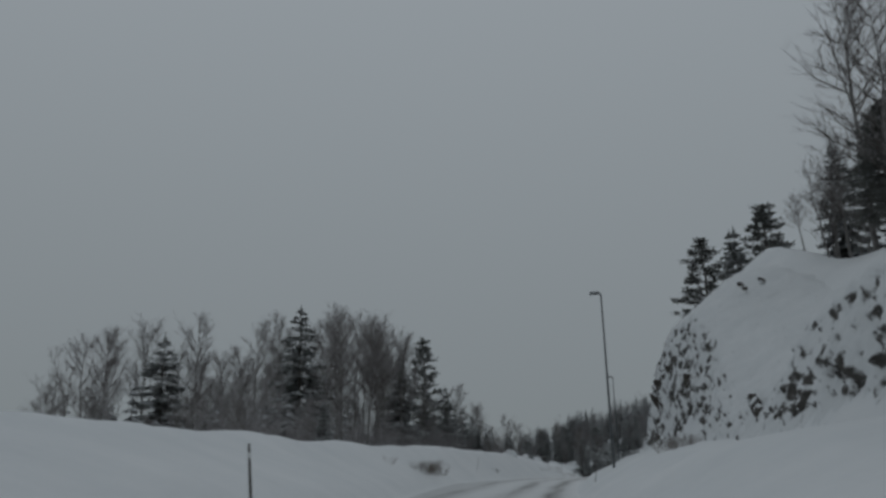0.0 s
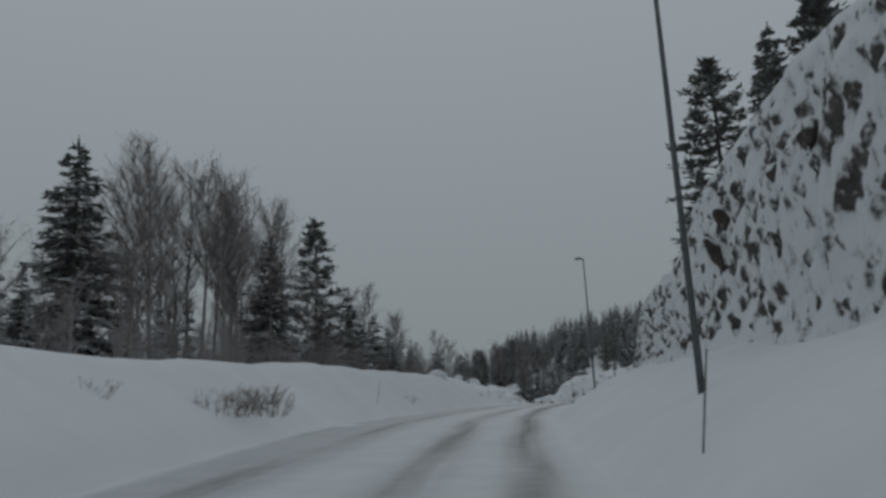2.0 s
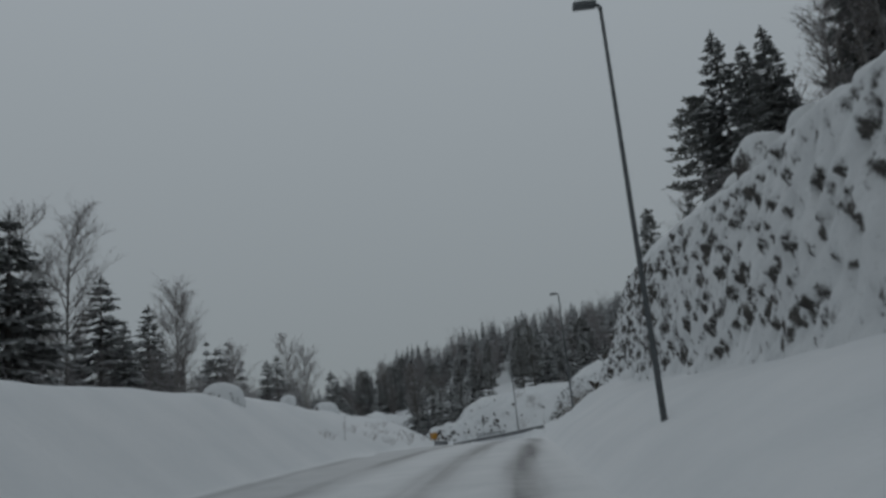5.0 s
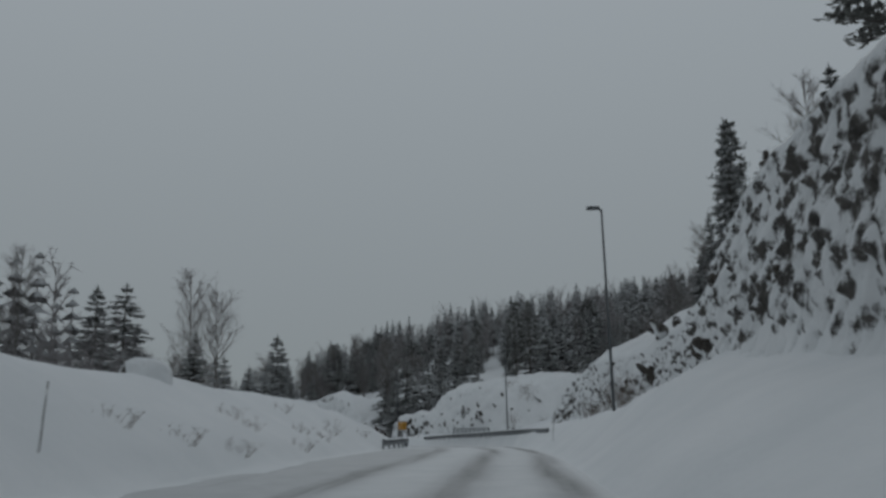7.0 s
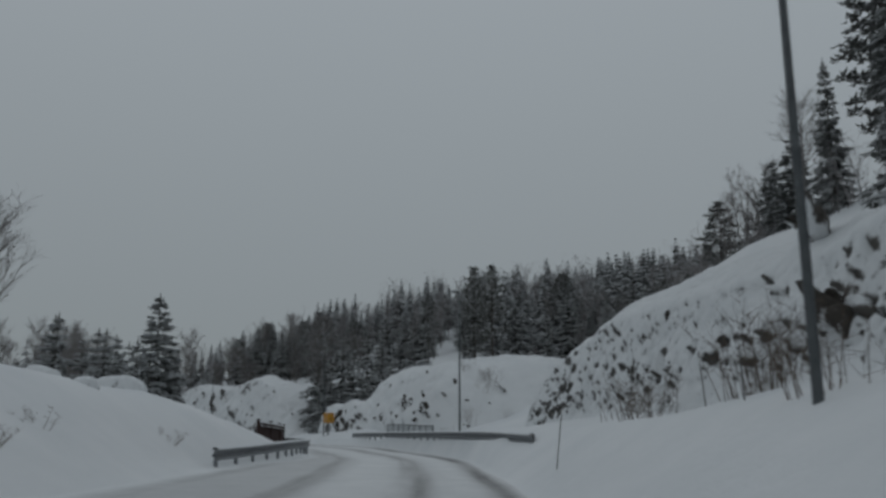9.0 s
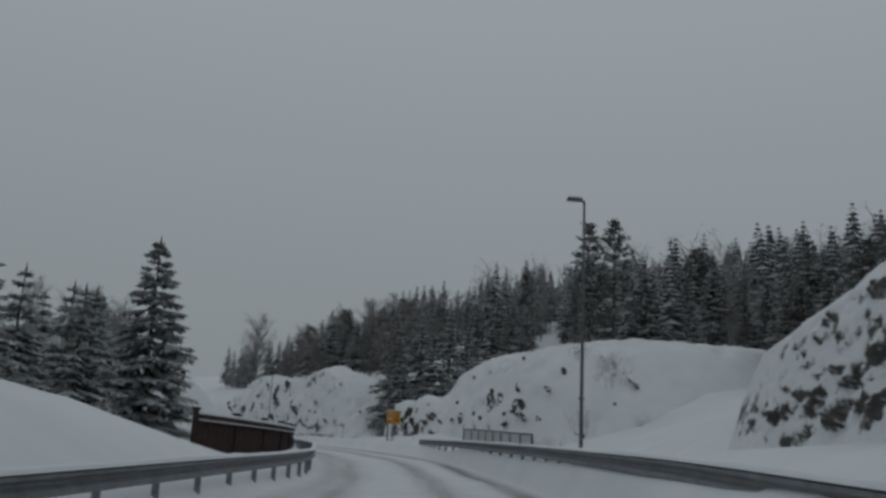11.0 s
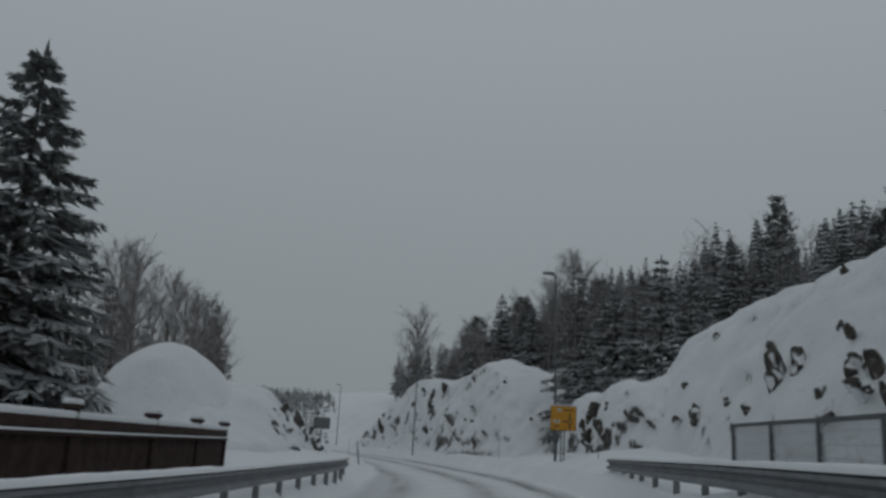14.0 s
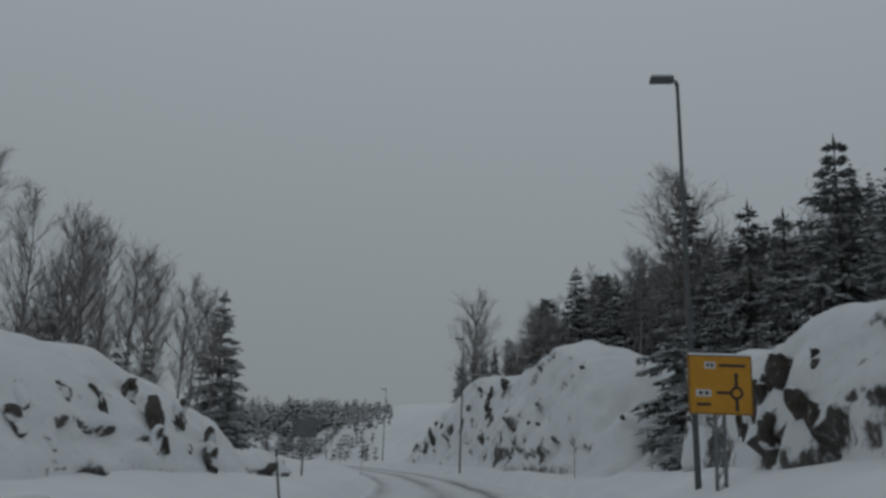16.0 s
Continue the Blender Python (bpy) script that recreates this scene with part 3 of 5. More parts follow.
right_knoll = build_knoll("rock_knoll", "large rounded rock knoll under thick snow with dark cracks", 198, 17.6, 16.4, 12.0, 7.2, 0.6, ROCK, 0.8, 0.55, 200, 6.1, 3.8, 0.06, 0.2, 0.06, 0.0, -0.4, -0.02)
sign_rock = build_knoll("roadside_rock", "low dark rock ledge capped with deep snow", 208.6, 8.2, 9.2, 3.3, 2.7, 1.4, ROCK, 0.8, 0.45, 240, 9.0, 4.0, 0.05, 0.12, 0.0, 0.35, -0.16, 0.16)
build_knoll("rock_knoll", "smooth snow-covered dome of rock above the road", 204.2, -12.0, 5.9, 3.6, 3.85, 0.6, ROCK, 1.0, 0.14, 280, 1.8, 2.1, 0.0, 0.16)
left_ledge = build_knoll("rock_ledge", "long snowy rock ledge with bare brown stone facing the road", 209.9, -10.8, 13.0, 3.8, 2.7, 0.6, ROCK, 1.1, 0.4, 300, 2.3, 2.6, 0.0, 0.16, 0.0, 0.0, -0.1, 0.25)
for bs, bd, ba, bb, bt in ((100.2, -9.8, 0.9, 0.7, 0.48), (109, -9.7, 0.55, 0.45, 0.4), (117.8, -9.8, 1.0, 0.75, 0.5), (139, -9.2, 0.8, 0.3, 0.2), (141.6, -9.0, 1.2, 0.3, 0.18), (145.6, -9.3, 1.2, 0.8, 0.34), (222, -8.2, 2.4, 1.4, 0.7),
                           (95.6, 8.5, 1.1, 1.0, 1.7), (92.0, 8.8, 0.8, 0.9, 1.5), (99.5, 8.8, 0.6, 0.6, 1.1)):
    build_knoll("boulder", "grey boulder with a smooth cap of snow", bs, bd, ba, bb, bt, float(land(bs, bd)[0]) - 0.1, ROCK, 0.6, 0.3, int(bs * 3), 4.0, 2.3, 0.0, 0.1, 0.0, 0.5)


def far_cut(s):
    one = np.ones(s.shape)
    k = np.clip((s - 228) / 16, 0, 1) * np.clip((312 - s) / 40, 0, 1)
    k = k * k * (3 - 2 * k)
    wob = 0.7 * fbm(s / 9, 0.3, 0.4, 3, 73)
    top = 8.0 + 0.9 * fbm(s / 12, 0.2, 0.9, 2, 75)
    return [(one * 4.4 + wob, 0.2 - 1.2 * (1 - k)), (one * 5.2 + wob, 1.5 * k - 0.8 * (1 - k)), (one * 6.2 + wob, top * 0.6 * k - 0.8 * (1 - k)), (one * 7.6 + wob, top * k - 0.8 * (1 - k)), (one * 10 + wob, (top + 0.6) * k - 0.8 * (1 - k)), (one * 16, 7.0 * k - 2 * (1 - k))]


far_rock = build_rock("rock_wall", "distant blasted rock cut dusted with snow", 226, 314, far_cut, ROCK, 1.1, 0.8, 320, step=0.2, rough_top=0.2, low=-0.24, high=0.16, patchy=0.4, thick=0.14, calm=1)


def outcrops(parent, side, spots, seed):
    """Bare stone that breaks through the snow: (station, offset, height, width, tall) of each."""
    rng = random.Random(seed)
    for s, d, h, w, tall in spots:
        for piece in range(1 if w < 0.28 else 3):
            nu, nv = 30, 16
            a, b = np.meshgrid(np.linspace(0, 2 * math.pi, nu), np.linspace(-math.pi / 2, math.pi / 2, nv), indexing="ij")
            square = lambda v: np.sign(v) * np.abs(v) ** 0.75
            ww, hh = (w * 0.66, tall * 0.62) if piece == 0 else (w * rng.uniform(0.2, 0.5), tall * rng.uniform(0.25, 0.6))
            x = ww * square(np.cos(a)) * square(np.cos(b))
            y = (0.1 + 0.1 * min(w, tall)) * square(np.sin(a)) * square(np.cos(b))
            z = hh * square(np.sin(b))
            o = rng.uniform(0, 90)
            rough = 1 + 0.55 * blocks(x / 0.36 + o, y / 0.3, z / 0.3, seed) + 0.6 * fbm(x / 0.5 + o, y / 0.4, z / 0.5, 4, seed + 5)
            x, y, z = x * rough, y * (1 + 0.5 * (rough - 1)), z * rough
            z = z - side * x * rng.uniform(0.0, 0.8)
            x[-1], y[-1], z[-1] = x[0], y[0], z[0]
            P, cling = snow_over(np.stack([x, y, z], -1), 0.3, 0.65, 0.35, 0.05, seed, True)
            ob = part_mesh("bare_stone", rock_mesh("bare_stone", P, cling, BARE), parent)
            ds, dh = (0, 0) if piece == 0 else (rng.uniform(-0.8, 0.8) * w, rng.uniform(-0.7, 0.5) * tall)
            ob.matrix_basis = pose(*place(s + ds, d - side * 0.05, h + dh), rng.uniform(-12, 12), rng.uniform(-15, 15), heading(s) + 90 - side * 42 + rng.uniform(-15, 15))


outcrops(right_rock, 1, [(25.5, 6.0, 2.3, 0.3, 0.4), (24.2, 5.95, 2.1, 0.27, 0.35), (26.4, 6.1, 2.6, 0.2, 0.25), (38, 8.6, 8.0, 0.27, 0.16), (39.5, 8.8, 8.4, 0.26, 0.16), (36, 8.9, 7.8, 0.24, 0.3), (45.5, 5.95, 2.2, 0.55, 0.3), (40.5, 5.95, 2.15, 0.6, 0.3), (45.3, 6.1, 5.6, 0.35, 0.35), (38.7, 6.1, 4.4, 0.5, 0.5), (52, 5.9, 2.1, 0.45, 0.35), (48, 7, 6.5, 0.8, 0.6), (47.5, 6, 3.5, 0.6, 0.4), (53.5, 6.1, 5.3, 0.4, 0.3),
                         (54, 6, 4.4, 0.4, 0.35), (45.8, 5.95, 2.3, 0.4, 0.5), (48, 6.1, 5.4, 0.3, 0.3), (72.3, 5.95, 2.5, 0.35, 0.5), (73.3, 5.9, 2.2, 0.3, 0.3), (75, 6.1, 4.3, 0.27, 0.25), (72, 6.3, 4.6, 0.25, 0.35), (82, 5.9, 2.5, 0.22, 0.3)], 480)
outcrops(right_rock, 1, [(116, 7, 7.4, 0.4, 0.45), (117, 6.1, 4, 0.4, 0.3), (113.5, 6.1, 4.1, 0.35, 0.3), (120.5, 5.95, 3.1, 0.4, 0.3), (118.8, 6.3, 4.5, 0.75, 0.5), (119.5, 5.9, 3.05, 0.5, 0.35), (128, 7, 4.7, 0.6, 0.4), (121, 5.9, 3.1, 0.27, 0.3),
                         (129.5, 6.1, 2.75, 0.35, 0.35), (118.5, 5.7, 2.6, 0.25, 0.2), (132, 7.2, 4.8, 1.0, 0.4), (129.3, 6.2, 2.8, 0.6, 0.6), (139, 6.5, 3.65, 0.4, 0.3)], 490)
outcrops(right_knoll, 1, [(190.7, 6.57, 3.2, 0.62, 0.8), (190.4, 6.99, 3.4, 0.71, 0.62), (192.3, 7, 4.13, 0.23, 0.38), (188.7, 6.82, 2.7, 0.2, 0.42), (187.9, 6.63, 2.2, 0.48, 0.24), (187.8, 7.21, 3.14, 0.4, 0.4), (187.1, 7.37, 3.2, 0.4, 0.24),
                          (187, 7.01, 2.65, 0.47, 0.28), (186.2, 7.23, 2.5, 0.38, 0.12), (185.4, 7.82, 2.46, 0.3, 0.18), (189.6, 7.92, 4.37, 0.45, 0.35), (191.6, 8.69, 6, 0.42, 0.53), (185.9, 8.42, 4.06, 0.46, 0.15), (197.4, 6.28, 2.5, 0.3, 0.48),
                          (198.5, 6.07, 2.26, 0.22, 0.45), (192.5, 6.31, 2.54, 0.15, 0.26), (194.4, 6.38, 2.86, 0.16, 0.28), (186.3, 9.46, 5.1, 0.2, 0.48), (184.5, 9.9, 3.6, 0.45, 0.2), (184, 12.5, 4.4, 0.5, 0.24), (183.5, 11.4, 3.2, 0.25, 0.2), (183.3, 9.5, 1.65, 0.6, 0.12), (188.7, 7.55, 4.2, 0.25, 0.28), (182.9, 12, 2.2, 0.35, 0.15), (199.5, 7.8, 5.3, 0.26, 0.3), (199.7, 6.7, 3.7, 0.2, 0.22)], 501)
outcrops(sign_rock, 1, [(208.7, 5.3, 3.0, 0.5, 0.36), (207.6, 5.2, 3.0, 0.5, 0.3), (206.3, 5.1, 2.3, 0.42, 0.3), (205.4, 5.0, 2.0, 0.45, 0.26), (209.7, 5.3, 2.8, 0.36, 0.3), (210.6, 5.24, 2.05, 0.4, 0.34), (208.8, 5.08, 2.7, 0.2, 0.31), (208.2, 4.65, 2.33, 0.24, 0.3), (206.2, 5.37, 3.15, 0.44, 0.22), (207.7, 4.92, 1.9, 0.41, 0.3)], 520)
outcrops(left_ledge, -1, [(204.6, -8.38, 2.17, 0.52, 0.13), (206, -8.26, 2.1, 0.28, 0.33), (206.6, -8.24, 1.95, 0.28, 0.23), (207.1, -8.03, 1.83, 0.58, 0.58), (207.8, -8.19, 2.14, 0.24, 0.3), (209.2, -8.27, 2.29, 0.45, 0.39), (209.3, -7.61, 1.54, 0.96, 0.77), (212.8, -8.12, 1.76, 0.37, 0.59),
                          (212.1, -7.22, 1.03, 0.64, 0.5), (211.3, -7.47, 1.09, 0.28, 0.28), (203.8, -7.84, 1.51, 0.44, 0.25), (204.6, -7.72, 1.4, 0.31, 0.15), (207.2, -7.83, 1.58, 0.18, 0.23)], 540)
outcrops(far_rock, 1, [(262.9, 5.4, 3.2, 0.62, 0.59), (264.8, 6.46, 5.35, 0.99, 1.51), (262.3, 7, 7.2, 0.84, 0.49), (270.4, 7, 7.1, 0.56, 0.43), (286.4, 6.9, 4.75, 0.45, 0.52), (281.5, 6.2, 4.1, 0.35, 0.58), (282.8, 5.5, 3.3, 0.5, 0.91), (272.7, 6.5, 5.86, 0.31, 0.36), (270, 6.3, 4.3, 0.43, 0.36),
                       (257.2, 5.9, 3.46, 0.21, 0.43), (253.6, 5.9, 3.2, 0.25, 0.4), (245.7, 5.2, 3.5, 0.35, 0.25), (244.4, 5.4, 3.4, 0.17, 0.24), (244.7, 5.6, 4.5, 0.13, 0.54), (245.5, 5.2, 2.7, 0.17, 0.3), (252.3, 6.5, 5.6, 0.19, 0.22), (236, 8, 3.54, 0.15, 0.25), (241.5, 7.3, 6.6, 0.31, 0.14)], 560)


# ---- street lamps ----
def street_lamp():
    root = tagged(new("street_lamp"), "tall slim grey street lamp with a flat snow-topped head", "street lamp", "lamps along the road")
    bm = bmesh.new()
    add_tube(bm, [(0, 0, -0.6), (0, 0, 1.2), (0, 0, 4.5), (0, 0, 8.0)], [0.062, 0.056, 0.045, 0.034], 12)
    part("pole", bm, POLE, root)
    bm = bmesh.new()
    add_tube(bm, [(0, 0, 7.96), (-0.03, 0, 8.04), (-0.08, 0, 8.06), (-0.18, 0, 8.07)], [0.045, 0.04, 0.035, 0.03], 8)
    part("arm", bm, POLE, root)
    bm = bmesh.new()
    add_box(bm, (0.46, 0.24, 0.08), (-0.3, 0, 8.08), None, 0.03)
    part("lamp_head", bm, POLE, root)
    bm = bmesh.new()
    add_box(bm, (0.42, 0.2, 0.05), (-0.3, 0, 8.14), None, 0.022)
    part("snow_cap", bm, SNOW, root, "thin cap of snow")
    return root


LAMP_TOPS = [(7.35, 41.9, 12.6), (15.1, 83.3, 16.0), (25.98, 121.8, 18.2), (32.65, 161.1, 19.6), (30.28, 204.0, 21.15), (19.75, 247.0, 22.95), (4.8, 288.9, 24.0)]
lamp = street_lamp()
for i, (lx, ly, lz) in enumerate(LAMP_TOPS):
    at = pose(lx + (0.19 if i == 4 else 0), ly, lz - 8.1, 0, -1.3 if i == 4 else 0, heading((45, 85, 125, 164, 206, 248, 292)[i]))
    if i == 0:
        lamp.matrix_basis = at
    else:
        copy_thing(lamp, at)


# ---- trees ----
def spruce(seed, height, spread, mat, whorls=24, snow=0.5, fine=1.0, slim=1.0):
    """A spruce: whorls of drooping boughs with ragged side sprays, snow lying along them."""
    rnd = random.Random(seed)
    bm = bmesh.new()
    add_tube(bm, [(0, 0, -0.6), (0.03, 0, height * 0.5), (0, 0, height)], [height * 0.013, height * 0.008, 0.01], 6)
    soup = Soup()
    for w in range(whorls):
        u = (w + rnd.uniform(0, 0.6)) / whorls
        z0 = height * (0.05 + 0.93 * u ** 0.95)
        f0 = 1 - z0 / height
        n = 7 if f0 > 0.45 else 6 if f0 > 0.2 else 5
        for k in range(n):
            if rnd.random() < 0.08:
                continue
            z = z0 + rnd.uniform(-0.16, 0.16) * (0.3 + f0)
            f = max(1 - z / height, 0.01)
            a = 2 * math.pi * k / n + w * 1.1 + rnd.uniform(-0.35, 0.35)
            r = spread * (f ** 0.82) * rnd.uniform(0.62, 1.12) * (1 + 0.1 * math.sin(2 * a + seed)) + 0.1
            fall = r * (0.5 * f + 0.12) * rnd.uniform(0.6, 1.25) - 0.3 * r * (1 - f) ** 2
            dirn, side = np.array((math.cos(a), math.sin(a), 0)), np.array((-math.sin(a), math.cos(a), 0))

            def along(q):
                return np.array((0, 0, z - fall * (1.5 * q - 0.62 * q * q))) + dirn * r * q
            soup.blade(along(0), along(0.55), (0.06 + 0.06 * r) * slim, (0, 0, 1))
            soup.blade(along(0.45), along(1.0), (0.06 + 0.07 * r) * slim, (0, 0, 1))
            m = int((3 + 6 * min(1, r / spread)) * fine)
            for q in range(m):
                v = 0.25 + 0.7 * (q + rnd.random() * 0.7) / m
                base = along(v)
                for sg in (1, -1):
                    l = (r * (0.36 * (1 - v) + 0.1) + 0.12) * rnd.uniform(0.65, 1.25)
                    end = base + dirn * l * 0.6 + side * sg * l * 0.75 - np.array((0, 0, l * rnd.uniform(0.1, 0.65)))
                    soup.blade(base, end, (0.045 + 0.15 * l) * slim, (0, 0, 1))
                    if rnd.random() < snow * 0.7:
                        soup.blade(base + (0, 0, 0.035), end * 0.8 + base * 0.2 + (0, 0, 0.045), (0.035 + 0.1 * l) * slim, (0, 0, 1), 1)
                if rnd.random() < 0.6:
                    l = (0.16 * r + 0.1) * rnd.uniform(0.7, 1.2)
                    soup.blade(base, base + dirn * l * 0.2 - np.array((0, 0, l)), (0.04 + 0.14 * l) * slim, dirn)
            if rnd.random() < snow:
                v0 = rnd.uniform(0.2, 0.5)
                v1 = rnd.uniform(0.75, 1.0)
                vm = (v0 + v1) / 2
                lift = np.array((0, 0, 0.05))
                soup.blade(along(v0) + lift, along(vm + 0.08) + lift, 0.05 + 0.07 * r, (0, 0, 1), 1)
                soup.blade(along(vm - 0.05) + lift, along(v1) + lift, 0.05 + 0.08 * r, (0, 0, 1), 1)
    for k in range(5):
        a = k * 1.26
        soup.blade((0, 0, height - 0.5), (math.cos(a) * 0.22, math.sin(a) * 0.22, height - 0.22), 0.05, (0, 0, 1))
    soup.blade((0, 0, height - 0.7), (0, 0, height + 0.15), 0.05, (1, 0, 0))
    soup.blade((0, 0, height - 0.7), (0, 0, height + 0.15), 0.05, (0, 1, 0))
    return bm, soup.mesh("crown", [mat, CLUNG])


def pine(seed, height, spread, mat, clear=0.35, snow=0.35):
    """A pine: whorls of level limbs that carry flat tufts, with gaps that show the trunk."""
    rnd = random.Random(seed)
    bm = bmesh.new()
    bend = rnd.uniform(-0.25, 0.25)
    add_tube(bm, [(0, 0, -0.6), (bend * 0.5, 0, height * 0.4), (bend, 0.1, height * 0.75), (bend * 0.7, 0, height)], [height * 0.014, height * 0.011, height * 0.007, 0.02], 7)
    soup = Soup()
    z = height * clear
    while z < height:
        f = (height - z) / (height * (1 - clear))
        reach = spread * (0.12 + 0.95 * math.sin(min(1.0, f * 1.25) * 1.5)) * (1 - 0.3 * max(0, f - 0.7))
        n = rnd.choice((5, 5, 6))
        a0 = rnd.uniform(0, 6.28)
        for k in range(n):
            a = a0 + 2 * math.pi * k / n + rnd.uniform(-0.4, 0.4)
            r = reach * rnd.uniform(0.6, 1.12)
            o = np.array((bend * 0.8, 0, z + rnd.uniform(-0.1, 0.1)))
            dirn = np.array((math.cos(a), math.sin(a), 0))
            tip = o + dirn * r + np.array((0, 0, r * rnd.uniform(-0.12, 0.22) + 0.25 * r * (1 - f)))
            soup.twig(o, tip, 0.035, 0.014, 3, 1)
            tufts = 2 + int(3 * r / spread)
            for q in range(tufts):
                u = 0.38 + 0.62 * (q + 0.7) / tufts
                c = o * (1 - u) + tip * u + np.array((rnd.uniform(-0.16, 0.16), rnd.uniform(-0.16, 0.16), rnd.uniform(-0.02, 0.12)))
                for j in range(11):
                    aa, ll = rnd.uniform(0, 6.28), rnd.uniform(0.18, 0.46)
                    up = rnd.uniform(-0.15, 0.6)
                    c2 = c + np.array((rnd.uniform(-0.15, 0.15), rnd.uniform(-0.15, 0.15), rnd.uniform(-0.05, 0.08)))
                    soup.blade(c2, c2 + np.array((math.cos(aa) * ll, math.sin(aa) * ll, up * ll)), 0.085, (0, 0, 1))
                if rnd.random() < snow:
                    aa = rnd.uniform(0, 6.28)
                    e = np.array((math.cos(aa), math.sin(aa), 0)) * rnd.uniform(0.12, 0.24)
                    soup.blade(c - e + (0, 0, 0.12), c + e + (0, 0, 0.12), 0.1, (0, 0, 1), 2)
        z += height * rnd.uniform(0.034, 0.055)
    soup.blade((bend * 0.7, 0, height - 0.5), (bend * 0.7, 0, height + 0.25), 0.07, (1, 0, 0))
    return bm, soup.mesh("crown", [mat, BARK, CLUNG])


def birch(seed, height, spread, twigs=1.0, stems=1, clear=0.24):
    """A bare broadleaf tree: upright limbs that fork into a haze of fine twigs."""
    rnd = random.Random(seed)
    bm, soup = bmesh.new(), Soup()

    def sliver(a, d, l, width, mat):
        d = d / (np.linalg.norm(d) + 1e-9)
        b = a + d * l
        s = np.cross(d, (rnd.uniform(-1, 1), rnd.uniform(-1, 1), rnd.uniform(-1, 1)))
        s = s / (np.linalg.norm(s) + 1e-9) * width
        n = len(soup.v)
        soup.v += [tuple(a - s), tuple(a + s), tuple(b)]
        soup.f.append((n, n + 1, n + 2))
        soup.m.append(mat)
        return b
    for st in range(stems):
        lean = np.array((rnd.uniform(-0.08, 0.08), rnd.uniform(-0.08, 0.08), 0)) * height * (1.4 if stems > 1 else 0.45)
        hh = height * (1 if st == 0 else rnd.uniform(0.72, 0.96))
        foot = np.array((0.3 * st * math.cos(st * 2.1), 0.3 * st * math.sin(st * 2.1), -0.5))
        pts = [foot + lean * (u ** 1.3) + np.array((rnd.uniform(-0.09, 0.09), rnd.uniform(-0.09, 0.09), (hh + 0.5) * u)) for u in np.linspace(0, 1, 7)]
        add_tube(bm, [tuple(p) for p in pts], [hh * 0.0105 * (1 - u) ** 0.8 + 0.007 for u in np.linspace(0, 1, 7)], 6)
        nl = 30 if stems == 1 else 15
        for k in range(nl):
            u = clear + (0.985 - clear) * (k + rnd.random()) / nl
            i = min(int(u * 6), 5)
            base = pts[i] + (pts[i + 1] - pts[i]) * (u * 6 - i)
            a = rnd.uniform(0, 6.28)
            l = spread * (0.4 + 1.0 * math.sin(2.9 * (1 - u) + 0.2)) * rnd.uniform(0.65, 1.15)
            out = np.array((math.cos(a), math.sin(a), 0))
            dirn = out + np.array((0, 0, rnd.uniform(1.0, 2.1)))
            dirn /= np.linalg.norm(dirn)
            midp = base + dirn * l * 0.5 + out * 0.08 * l
            tip = base + dirn * l
            r = 0.008 + 0.01 * l
            soup.twig(base, midp, r, r * 0.6, 3, 0)
            soup.twig(midp, tip, r * 0.6, 0.0, 3, 0)
            for q in range(int(13 * twigs)):
                v = rnd.uniform(0.15, 1)
                b0 = base + (midp - base) * (v * 2) if v < 0.5 else midp + (tip - midp) * (v * 2 - 1)
                d2 = dirn + np.array((rnd.uniform(-0.9, 0.9), rnd.uniform(-0.9, 0.9), rnd.uniform(-0.1, 0.6)))
                l2 = (l * 0.26 + 0.28) * rnd.uniform(0.6, 1.35)
                e2 = sliver(b0, d2, l2, 0.012, 0)
                for w in range(5):
                    v2 = rnd.uniform(0.2, 1)
                    b3 = b0 * (1 - v2) + e2 * v2
                    d3 = d2 * 0.8 + np.array((rnd.uniform(-0.9, 0.9), rnd.uniform(-0.9, 0.9), rnd.uniform(-0.5, 0.7)))
                    sliver(b3, d3, l2 * rnd.uniform(0.4, 0.85), 0.0085, 1)
    return bm, soup.mesh("crown", [BARK, TWIG])


TREES = {}


def tree_kind(key, name, label, built, bark):
    root = tagged(new(name), label, "tree")
    root.matrix_basis = pose(0, -400, -200)
    bm, crown = built
    part("trunk", bm, bark, root)
    part_mesh("crown", crown, root)
    TREES[key] = [root, False]


def plant(key, x, y, z, scale=1.0, turn=0.0, fat=1.0):
    root, used = TREES[key]
    m = pose(x, y, z, 0, 0, turn)
    if not used:
        root.matrix_basis = m @ Matrix.Diagonal((scale * fat, scale * fat, scale, 1))
        TREES[key][1] = True
        return root
    c = copy_thing(root, m)
    c.scale = (scale * fat, scale * fat, scale)
    return c


